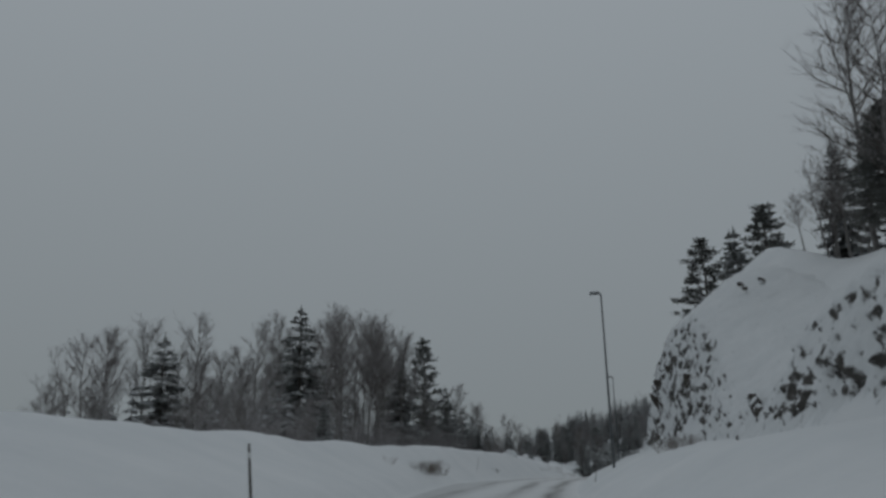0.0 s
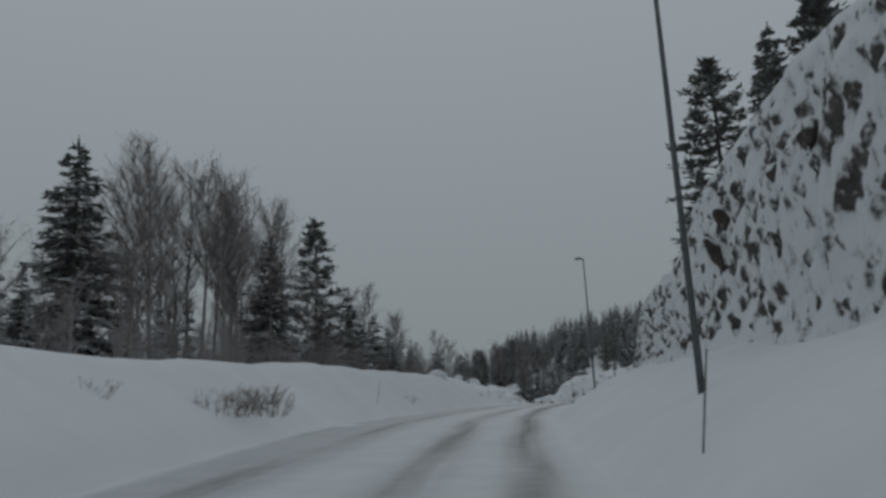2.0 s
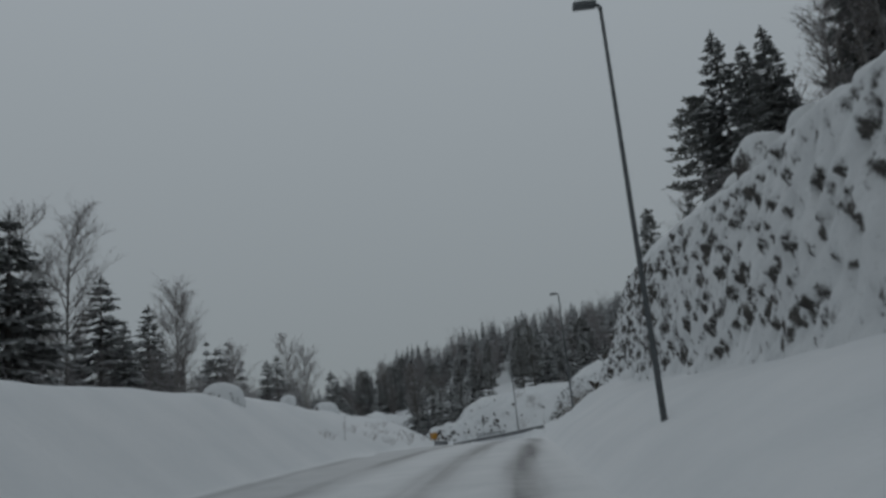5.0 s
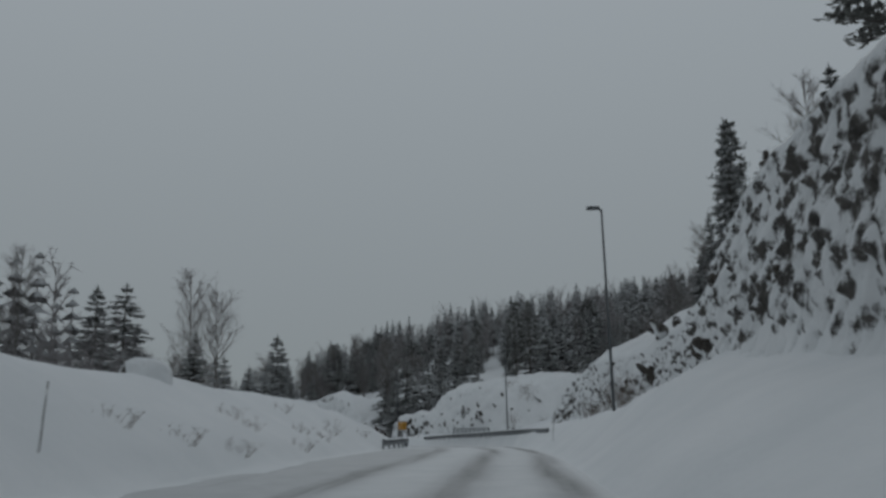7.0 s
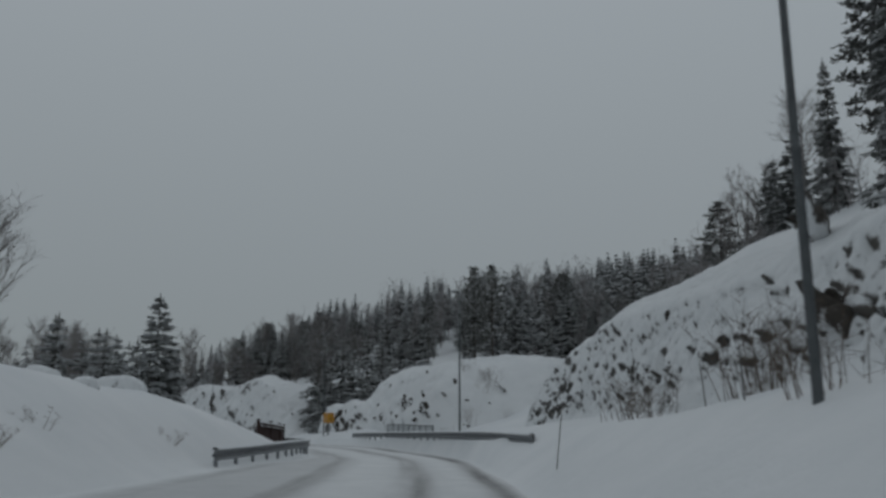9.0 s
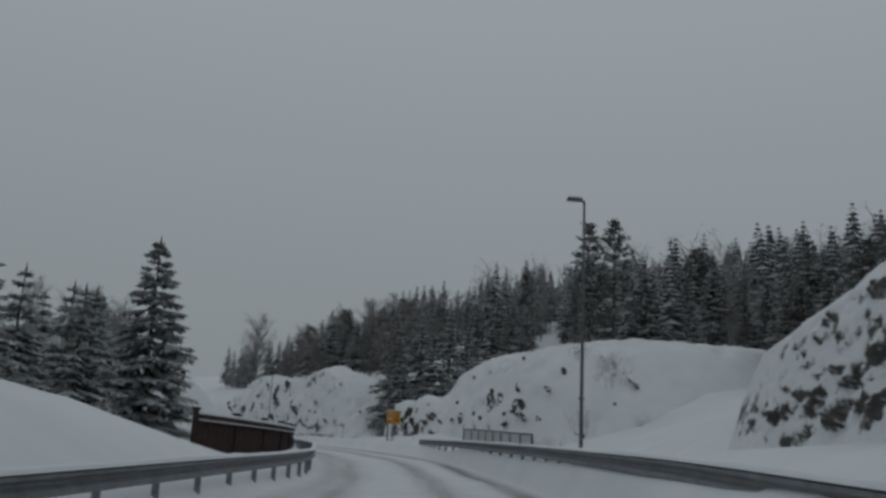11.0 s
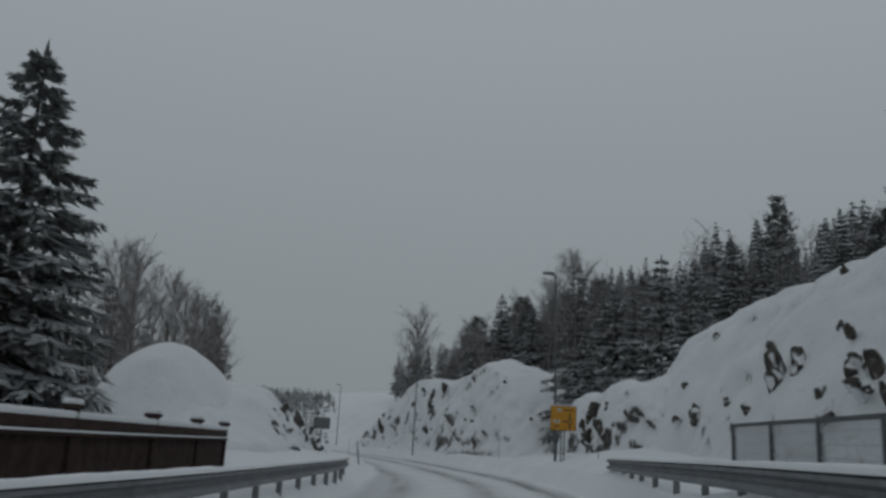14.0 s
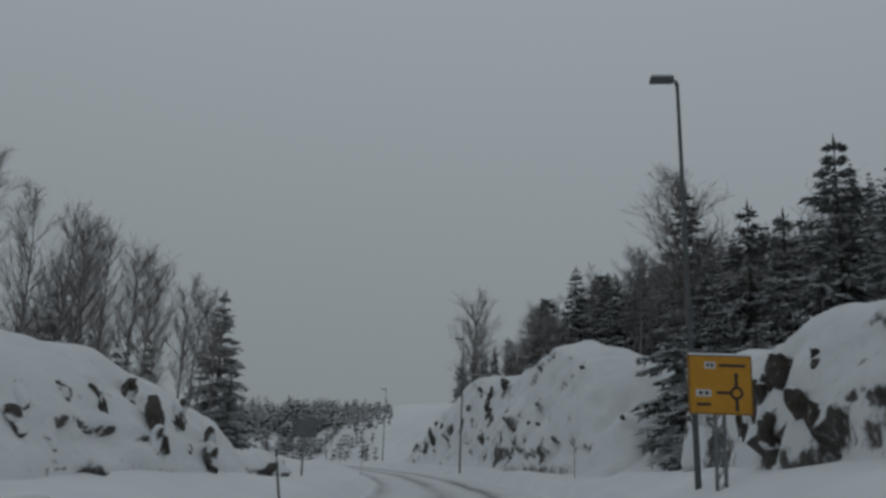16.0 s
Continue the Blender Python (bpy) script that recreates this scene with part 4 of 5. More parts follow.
SPRUCE_LABEL, SNOWY_LABEL = "dark green spruce lightly dusted with snow", "spruce with drooping snow-laden branches"
tree_kind(("fine", 0), "spruce_tree", "tall spruce with thin drooping snow-laden boughs", spruce(27, 10.0, 2.35, NEEDLE, 34, 0.85, 2.2, 0.58), BARK)
for i in range(3):
    tree_kind(("spruce", i), "spruce_tree", SPRUCE_LABEL, spruce(10 + i, 10.0, 2.2 + 0.25 * i, NEEDLE, 24, 0.22), BARK)
    tree_kind(("snowy", i), "spruce_tree", SNOWY_LABEL, spruce(20 + i, 10.0, 2.3 + 0.25 * i, NEEDLE, 23, 0.6, 1.2, 0.85), BARK)
    tree_kind(("pine", i), "pine_tree", "pine with open dark crown and bare lower trunk", pine(30 + i, 10.0, 1.9 + 0.2 * i, PINE, 0.24 + 0.08 * i), BARK)
    tree_kind(("birch", i), "birch_tree", "bare grey birch with fine frosted twigs", birch(40 + i, 10.0, 1.6 + 0.12 * i, 1.0, 1, 0.24 + 0.12 * i), BIRCH)
    tree_kind(("clump", i), "bare_tree", "bare many-stemmed grey deciduous tree, frosted twigs", birch(50 + i, 8.0, 1.35, 0.5, 3), BIRCH)


def plant_sd(key, s, d, top, turn=0.0, fat=1.0, sink=0.2):
    """Plants a tree at station s and offset d whose top stands `top` metres above the road there."""
    g = ground_at(s, d)
    own = 8.0 if key[0] == "clump" else 10.0
    scale = max(float(ROAD_Z(s)) + top - g[2], 1.5) / own
    return plant(key, g[0], g[1], g[2] - sink, scale, turn, fat / max(scale, 0.75) ** 0.3)


# the wood behind the bank: measured trees first, then the fill
LEFT_TREES = [("spruce", 1, 66.4, -19.9, 14.2), ("spruce", 2, 56.8, -25.6, 10.7), ("pine", 0, 94.5, -17.8, 15.3), ("birch", 1, 54, -28, 10.2), ("birch", 0, 57, -30, 10.8), ("birch", 2, 60, -29, 11.4), ("birch", 1, 60, -25, 11.6), ("birch", 0, 50, -27, 9.4), ("clump", 1, 53, -31, 9), ("birch", 0, 70, -19, 13), ("birch", 1, 73, -15.5, 12.4), ("birch", 2, 75.5, -20, 14), ("birch", 0, 77.5, -17, 13), ("birch", 1, 80.5, -16, 12.8), ("birch", 2, 81.5, -20, 14), ("birch", 1, 86, -20, 13.6), ("birch", 0, 78.5, -21, 14.3), ("birch", 0, 65.2, -16.5, 12.6), ("birch", 1, 68, -17, 13.2), ("birch", 2, 71.5, -16, 12.9),
              ("birch", 0, 74, -18, 14), ("birch", 1, 76, -16, 12.2), ("birch", 2, 79, -18, 14.2), ("spruce", 1, 82, -16.5, 12), ("birch", 0, 84, -17.5, 14), ("birch", 1, 88, -18, 13),
              ("spruce", 2, 97, -16, 9.8), ("spruce", 0, 99, -19, 9), ("birch", 0, 98, -16, 9.9), ("birch", 1, 101, -16, 10.3), ("spruce", 1, 104, -16, 8.6), ("spruce", 0, 109, -16, 8.0), ("birch", 2, 113, -16, 9.2),
              ("birch", 0, 116, -17, 9.4), ("spruce", 2, 119, -16, 6.9), ("birch", 1, 123, -16, 7.2), ("spruce", 1, 127, -15, 6.8), ("spruce", 2, 130, -15, 7.4), ("spruce", 0, 151.5, -17.5, 7.7), ("birch", 1, 152.3, -17.9, 11.0),
              ("birch", 2, 153.9, -16.3, 9.8)]
for kind, i, s, d, top in LEFT_TREES:
    plant_sd((kind, i), s, d, top, (s * 37) % 360, 1.4 if kind == "spruce" else 1.0)
rnd = random.Random(5)
L_TOPS = curve((30, 4.5), (40, 5.5), (52, 6), (60, 7.5), (65, 11.5), (84, 13.5), (92, 12), (98, 9.5), (125, 8), (132, 5))
for k in range(46):
    s = rnd.uniform(36, 126)
    d = -rnd.uniform(16, 32)
    plant_sd((rnd.choice(("birch", "birch", "clump")), rnd.randrange(3)), s, d, float(L_TOPS(s)) * rnd.uniform(0.7, 1.0) * (1 + (-d - 18) * 0.018), rnd.uniform(0, 360))
for k in range(24):
    s, d = rnd.uniform(40, 130), -rnd.uniform(13, 22)
    plant_sd((rnd.choice(("clump", "clump", "spruce")), rnd.randrange(3)), s, d, rnd.uniform(4.0, 6.0), rnd.uniform(0, 360), 1.25)
# low spruces in the hollow past the bank
for k in range(34):
    s, d = rnd.uniform(150, 215), -rnd.uniform(19, 40)
    plant_sd((rnd.choice(("snowy", "spruce", "clump")), rnd.randrange(3)), s, d, rnd.uniform(3.5, 6.5), rnd.uniform(0, 360), 1.15)
for i, (s, d, top) in enumerate(((168, -14.5, 6.6), (172, -12.5, 6.2), (176, -16, 7.4), (180, -14, 7.2), (182.5, -15.5, 7.6), (186, -14.8, 7.4), (191.5, -15.8, 8.2), (188, -18, 7.8), (174, -18, 8.0), (179, -19, 8.4))):
    plant_sd(("snowy", i % 3), s, d, top, i * 67, 1.2)
plant_sd(("fine", 0), 191.2, -13.0, 11.7, 30, 1.4)
# birches and spruces behind the domed knoll
for i, (s, d, top) in enumerate(((205, -22, 10.3), (208, -20, 10.8), (211, -23, 11.6), (213, -19, 11), (209.5, -26, 12), (216, -17, 11), (220, -19, 12.4), (224, -20, 13), (226, -16, 10.6), (228, -17.5, 12), (231, -20, 13.2), (233, -16, 11), (236, -18, 12.8), (239, -20, 14), (242, -17, 12.4), (246, -17.5, 12.8), (250, -16.5, 12.6), (256, -16, 12.8), (261, -17, 13.6), (264, -15.6, 12.4))):
    plant_sd(("birch", i % 3), s, d, top * 0.9, i * 73, 0.85)
plant_sd(("spruce", 1), 227, -21, 10.6, 10, 1.1)
plant_sd(("spruce", 2), 279.2, -15.8, 16.1, 30, 1.35)
plant_sd(("snowy", 0), 268, -14.5, 8.2, 30, 1.2)
for k in range(26):
    s, d = rnd.uniform(206, 270), -rnd.uniform(20, 40)
    plant_sd((rnd.choice(("birch", "clump", "clump", "spruce")), rnd.randrange(3)), s, d, rnd.uniform(7.5, 12), rnd.uniform(0, 360))
# the wood above the rock cut
for kind, i, s, d, top in (("spruce", 0, 92, 13.2, 15.5), ("spruce", 2, 99, 13.8, 17.6), ("clump", 1, 93, 11.6, 13.5), ("clump", 0, 97, 11.4, 13.8), ("pine", 1, 86.4, 11.7, 21.3), ("spruce", 0, 76.1, 13.6, 19.7), ("pine", 0, 78, 16.6, 22.0), ("spruce", 2, 82, 14.4, 21.4), ("spruce", 1, 116.8, 13.5, 21.6), ("spruce", 2, 105.5, 12.4, 16.6), ("spruce", 0, 110.5, 13, 18), ("pine", 2, 119, 12.4, 18.3),
                           ("pine", 0, 140, 13.4, 17.2), ("snowy", 1, 137.2, 12.3, 16.4), ("spruce", 2, 131.4, 12.2, 12.8), ("spruce", 0, 126, 13, 14.5), ("spruce", 1, 142.2, 12.6, 12.8), ("birch", 2, 145, 13, 12.4),
                           ("spruce", 2, 147, 13.6, 12), ("clump", 0, 151, 12.8, 10.8), ("clump", 1, 148.5, 12.4, 11), ("pine", 1, 154, 14, 11.4), ("clump", 2, 158, 13.5, 10), ("birch", 0, 31, 12.5, 17.5), ("birch", 1, 36, 13.3, 20.0), ("pine", 1, 35, 14, 14.6), ("birch", 1, 37, 12.6, 14.2), ("birch", 2, 46, 13.2, 14.0), ("clump", 1, 40, 13, 14), ("pine", 0, 33, 13, 13.6), ("spruce", 1, 36.5, 15, 14), ("spruce", 2, 31, 16, 14.5), ("clump", 2, 34.5, 12.4, 11.5), ("birch", 2, 43, 14, 14.5), ("pine", 1, 40, 15.5, 15)):
    plant_sd((kind, i), s, d, top, (s * 53) % 360, 0.72 if 135 < s < 144 else 1.15)
for k in range(46):
    s = rnd.uniform(16, 160)
    d = rnd.uniform(14.5, 30)
    plant_sd((rnd.choice(("birch", "birch", "clump", "spruce", "pine")), rnd.randrange(3)), s, d, float(land(s, d)[0]) + rnd.uniform(4, 8), rnd.uniform(0, 360))
for k in range(18):
    s = rnd.uniform(74, 156)
    d = rnd.uniform(12.5, 17)
    plant_sd((rnd.choice(("clump", "spruce")), rnd.randrange(3)), s, d, float(land(s, d)[0]) + rnd.uniform(2.2, 4), rnd.uniform(0, 360), 1.2)
# the wooded hill ahead
for k in range(30):
    s, d = rnd.uniform(166, 200), rnd.uniform(20, 36)
    plant_sd((rnd.choice(("spruce", "clump", "birch", "pine", "spruce")), rnd.randrange(3)), s, d, 13.5 * (0.8 + 0.2 * rnd.random()) * (0.45 + d * 0.022), rnd.uniform(0, 360), 1.15)
for kind, i, s, d, top in (("pine", 2, 195.3, 15.9, 16.4), ("pine", 1, 197.3, 15.1, 16.4), ("snowy", 0, 196, 18.5, 14), ("snowy", 1, 221.1, 12.2, 13.4), ("snowy", 2, 217, 12.5, 11.6), ("snowy", 0, 225, 11.8, 11.8), ("spruce", 2, 229, 12, 13.4), ("birch", 1, 230.5, 9.6, 14.0),
                           ("spruce", 0, 233, 10.5, 15.2), ("snowy", 1, 223.8, 8.6, 7.7), ("snowy", 2, 227, 9.2, 9.4), ("snowy", 0, 221, 9, 6.4), ("pine", 0, 224.4, 21.3, 18.9), ("spruce", 1, 268.8, 15.1, 19.1), ("birch", 2, 287.6, 10.8, 18.2), ("birch", 0, 291, 12, 17),
                           ("birch", 1, 236, 12, 16), ("snowy", 1, 213, 16, 11), ("snowy", 0, 209, 19, 12.5)):
    plant_sd((kind, i), s, d, top, (s * 53) % 360, 0.78 if kind == "pine" else 1.25)
for k in range(30):
    s, d = rnd.uniform(258, 282), rnd.uniform(11, 26)
    plant_sd((rnd.choice(("clump", "spruce", "birch")), rnd.randrange(3)), s, d, float(land(s, d)[0]) + rnd.uniform(7, 9.5), rnd.uniform(0, 360), 1.2)
for k in range(48):
    s, d = rnd.uniform(172, 284), rnd.uniform(14, 36)
    if s < 216 and d < 26:
        d += 12
    plant_sd((rnd.choice(("clump", "spruce", "snowy", "pine", "spruce", "birch")), rnd.randrange(3)), s, d, float(land(s, d)[0]) + rnd.uniform(6, 9.5), rnd.uniform(0, 360), 1.2)


def far_wood(name, label, spots, seed, fine=1.0, wide=0.21, bare_share=0.4):
    """A far wood that nobody could count: many light spruces and bare crowns in one mesh."""
    rng = random.Random(seed)
    verts, faces, picks = [], [], []
    grounds = ground_at(np.array([p[0] for p in spots]), np.array([p[1] for p in spots]))
    for (s, d, tall), g in zip(spots, grounds):
        soup = Soup()
        bare = rng.random() < bare_share
        if bare:
            soup.twig((0, 0, -0.5), (0, 0, tall), 0.1, 0.0, 3, 1)
            for k in range(int(26 * fine)):
                a, z = rng.uniform(0, 6.28), tall * rng.uniform(0.2, 0.9)
                l = tall * rng.uniform(0.1, 0.24)
                b0 = np.array((0, 0, z))
                e = b0 + np.array((math.cos(a) * l * 0.8, math.sin(a) * l * 0.8, l))
                soup.twig(b0, e, 0.045, 0.0, 3, 1)
                for q in range(5):
                    u = rng.uniform(0.3, 1)
                    p0 = b0 + (e - b0) * u
                    soup.twig(p0, p0 + np.array((rng.uniform(-1, 1), rng.uniform(-1, 1), rng.uniform(-0.3, 1))) * l * 0.5, 0.022, 0.0, 3, 1)
        else:
            soup.twig((0, 0, -0.5), (0, 0, tall), 0.12, 0.0, 3, 1)
            z = tall * 0.1
            while z < tall:
                f = 1 - z / tall
                for k in range(6):
                    a = rng.uniform(0, 6.28)
                    r = tall * wide * (f ** 0.8 if wide < 0.3 else math.sqrt(f * (1.3 - f))) * rng.uniform(0.7, 1.15) + 0.15
                    soup.blade((0, 0, z + 0.2), (math.cos(a) * r, math.sin(a) * r, z - r * rng.uniform(0.1, 0.45)), 0.16 + 0.2 * r, (0, 0, 1))
                z += 0.42 / fine
        n = len(verts)
        verts += (np.array(soup.v) + g).tolist()
        faces += [tuple(i + n for i in f) for f in soup.f]
        picks += soup.m
    # These needles hold painted haze in their colour, near and far alike.
    ob = new(name, mesh_of(name, verts, faces, [HAZE_NEEDLE, TWIG], False, picks))
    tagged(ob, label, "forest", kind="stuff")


def bend_side(s, d):
    """Degrees by which a spot lies on the valley's side of the hill's last trees."""
    x, y, _ = place(s, d)
    return math.degrees(math.atan2(28.8 - x, y - 186.7)) - 12.8


def valley_side(spots):
    """Keeps the trees that stand in the valley past the bend, lower and more uneven towards its mouth."""
    kept = []
    for s, d, tall in spots:
        off = bend_side(s, d)
        if off > 0:
            kept.append((s, d, tall * min(0.36 + 0.085 * off, 1.05) * (0.75 + 0.45 * abs(math.sin(s * 7.3 + d * 3.1)))))
    return kept


spots = [(rnd.uniform(205, 312), rnd.uniform(34, 110), rnd.uniform(7, 10.5)) for k in range(620)]
spots += [(rnd.uniform(205, 330), rnd.uniform(26, 44), rnd.uniform(6, 9)) for k in range(170)]
spots = [p for p in spots if p[0] < 285 or bend_side(p[0], p[1]) < -4.0]
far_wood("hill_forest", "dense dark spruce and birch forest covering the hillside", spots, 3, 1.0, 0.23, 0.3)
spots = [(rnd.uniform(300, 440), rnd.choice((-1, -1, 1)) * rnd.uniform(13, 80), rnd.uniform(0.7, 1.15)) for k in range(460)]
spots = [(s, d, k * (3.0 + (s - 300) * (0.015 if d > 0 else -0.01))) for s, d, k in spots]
far_wood("distant_forest", "distant low tree line, needles paled like snowfall haze", valley_side(spots), 4, 0.7, 0.5, 0.2)
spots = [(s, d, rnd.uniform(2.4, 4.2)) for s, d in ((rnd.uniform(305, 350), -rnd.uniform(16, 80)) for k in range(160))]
far_wood("valley_forest", "grey wood in the valley beyond the bend, needles paled for haze", spots, 6, 0.5)


spots = [(rnd.uniform(50, 132), -rnd.uniform(17, 36), rnd.uniform(3.0, 6.0)) for k in range(260)]
spots += [(rnd.uniform(206, 262), -rnd.uniform(19, 36), rnd.uniform(3.5, 7.5)) for k in range(150)]
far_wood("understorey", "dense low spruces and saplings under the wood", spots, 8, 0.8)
spots = [(rnd.uniform(62, 162), rnd.uniform(15, 30), rnd.uniform(3.5, 6.5)) for k in range(170)]
far_wood("understorey", "thick dark young forest above the rock cut", spots, 9, 0.8)
spots = [(rnd.uniform(306, 348), rnd.uniform(6.5, 40), rnd.uniform(2.2, 3.6)) for k in range(200)]
spots += [(s, rnd.uniform(4, 45) + (s - 340) * 0.5, rnd.uniform(3.0, 5.0)) for s in (rnd.uniform(340, 385) for k in range(260))]
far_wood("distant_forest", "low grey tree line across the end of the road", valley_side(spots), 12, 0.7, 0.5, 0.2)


def undergrowth():
    """Knee- to head-high leafless brush under the trees."""
    rng, soup = random.Random(77), Soup()
    for k in range(330):
        if k < 210:
            s, d = rng.uniform(38, 130), -rng.uniform(12.5, 19)
        elif k < 270:
            s, d = rng.uniform(75, 158), rng.uniform(12, 15)
        else:
            s, d = rng.uniform(210, 265), -rng.uniform(15, 22)
        g = ground_at(s, d)
        tall = rng.uniform(1.6, 3.6)
        for q in range(9):
            a = rng.uniform(0, 6.28)
            b0 = g + np.array((rng.uniform(-0.6, 0.6), rng.uniform(-0.6, 0.6), -0.2))
            e = b0 + np.array((math.cos(a) * tall * 0.25, math.sin(a) * tall * 0.25, tall * rng.uniform(0.7, 1.1)))
            soup.twig(b0, e, 0.018, 0.0, 3)
            for w in range(9):
                p0 = b0 + (e - b0) * rng.uniform(0.2, 0.95)
                soup.twig(p0, p0 + np.array((rng.uniform(-1, 1), rng.uniform(-1, 1), rng.uniform(-0.1, 1))) * tall * 0.22, 0.009, 0.0, 3)
    tagged(new("undergrowth", soup.mesh("undergrowth", [TWIG])), "tangle of leafless grey brush under the trees", "undergrowth", kind="stuff")


undergrowth()


# ---- guard rails ----
def guard_rail(label, s0, s1, offset, top, out):
    """A W-beam rail along the road; out is +1 where its back is to the right."""
    root = tagged(new("guard_rail"), label, "guard rail")
    n = int((s1 - s0) / 1.0)
    ss = np.linspace(s0, s1, n + 1)
    wave = [(0.0, 0.0), (-0.03, -0.02), (-0.08, -0.05), (-0.08, -0.09), (0.0, -0.13), (0.0, -0.18), (-0.08, -0.22), (-0.08, -0.26), (-0.03, -0.29), (0.0, -0.31)]
    ring = wave + [(u + 0.012, v) for u, v in wave[::-1]]
    verts = []
    for s in ss:
        for u, v in ring:
            verts.append(place(s, float(offset(s)) + out * u, float(top(s)) + v))
    m = len(ring)
    faces = [(i * m + k, i * m + (k + 1) % m, (i + 1) * m + (k + 1) % m, (i + 1) * m + k) for i in range(n) for k in range(m)]
    faces += [tuple(range(m))[::-1], tuple(n * m + k for k in range(m))]
    part_mesh("beam", mesh_of("beam", verts, faces, [STEEL], False), root)
    rng = random.Random(int(s0))
    cap, rows = [], [(-0.1, -0.025), (-0.085, 0.03), (-0.02, 0.055), (0.05, 0.03), (0.06, -0.04)]
    fine = np.linspace(s0 + 0.2, s1 - 0.2, n * 4 + 1)
    lumps = 0.75 + 0.45 * fbm(fine / 1.1, 0.3, 0.6, 3, int(s0))
    for s, g in zip(fine, lumps):
        for u, v in rows:
            cap.append(place(s, float(offset(s)) + out * u, float(top(s)) + (v * g if v > 0 else v)))
    part_mesh("snow_cap", mesh_of("snow_cap", cap, grid_faces(len(fine), len(rows)), [SNOW]), root, "ridge of snow along the top")
    me = bpy.data.meshes.new("post")
    bm = bmesh.new()
    add_box(bm, (0.1, 0.06, 1.3), (0, 0, -0.65), None, 0.008)
    bm.to_mesh(me)
    bm.free()
    me.materials.append(STEEL)
    for s in np.arange(s0 + 0.6, s1, 2.0):
        p = place(s, float(offset(s)) + out * 0.07, float(top(s)) - 0.03)
        ob = part_mesh("post", me, root)
        ob.matrix_basis = pose(*p, 0, 0, heading(s))


guard_rail("galvanised steel guard rail with snow along its top", 140.5, 198.5, curve((136, -5.7), (145, -4.9), (155, -4.2), (160, -3.88), (166, -3.78), (173, -3.92), (183, -4.1), (193, -4.25), (200, -4.7)), curve((136, 0.55), (150, 0.68), (165, 0.72), (200, 0.72)), -1)
guard_rail("galvanised steel guard rail half buried by ploughed snow", 141.0, 194.5, curve((140, 3.2), (150, 2.6), (165, 2.4), (186, 2.5), (194, 3.1)), curve((140, 0.98), (150, 1.08), (165, 1.16), (180, 1.14), (195, 1.1)), 1)


# ---- brown timber wall beside the road ----
def timber_wall():
    root = tagged(new("timber_wall"), "dark brown timber screen wall with capped posts and snow on its rail", "wall")
    s0, s1, n = 160.2, 186.6, 9
    side = curve((150, -7.5), (160.7, -6.1), (164.7, -5.45), (169, -4.9), (173, -4.75), (176.8, -4.85), (180.9, -5.15), (185, -5.5), (192, -6.4))
    top = curve((155, 1.58), (161, 1.52), (165, 1.43), (172, 1.32), (180, 1.27), (190, 1.28))
    step = (s1 - s0) / n
    for i in range(n):
        a, b = s0 + i * step, s0 + (i + 1) * step
        pa, pb = place(a, float(side(a)), float(top(a))), place(b, float(side(b)), float(top(b)))
        mid, run = (pa + pb) / 2, pb - pa
        turn = math.degrees(math.atan2(run[1], run[0]))
        length = math.hypot(run[0], run[1])
        dip = -math.degrees(math.atan2(run[2], length))
        bm = bmesh.new()
        boards = 14
        for k in range(boards):
            x = -length / 2 + (k + 0.5) * length / boards
            add_box(bm, (length / boards - 0.006, 0.035, 1.75), (x, 0.003 * (k % 2), -0.98))
        ob = part("panel", bm, WOOD, root)
        ob.matrix_basis = pose(*mid, 0, dip, turn)
        bm = bmesh.new()
        add_box(bm, (length, 0.15, 0.12), (0, 0, -0.075), None, 0.01)
        add_box(bm, (length, 0.1, 0.04), (0, -0.05, -0.19), None, 0.01)
        ob = part("top_rail", bm, WOOD, root)
        ob.matrix_basis = pose(*mid, 0, dip, turn)
        bm = bmesh.new()
        add_box(bm, (length * 0.985, 0.17, 0.08), (0, 0, 0.015), None, 0.035)
        add_box(bm, (length * 0.99, 0.035, 0.025), (0, -0.095, -0.16), None, 0.01)
        ob = part("snow_cap", bm, SNOW, root, "strip of snow on the rail")
        ob.matrix_basis = pose(*mid, 0, dip, turn)
    for i in range(n + 1):
        a = s0 + i * step
        p = place(a, float(side(a)), float(top(a)))
        bm = bmesh.new()
        add_box(bm, (0.13, 0.13, 2.0), (0, 0, -0.91), None, 0.012)
        add_box(bm, (0.19, 0.21, 0.05), (0, 0, 0.105), None, 0.018)
        post = part("post", bm, WOOD, root)
        post.matrix_basis = pose(*p, 0, 0, heading(a))
        bm = bmesh.new()
        add_box(bm, (0.17, 0.19, 0.07), (0, 0, 0.155), None, 0.03)
        part("snow_cap", bm, SNOW, post)


timber_wall()


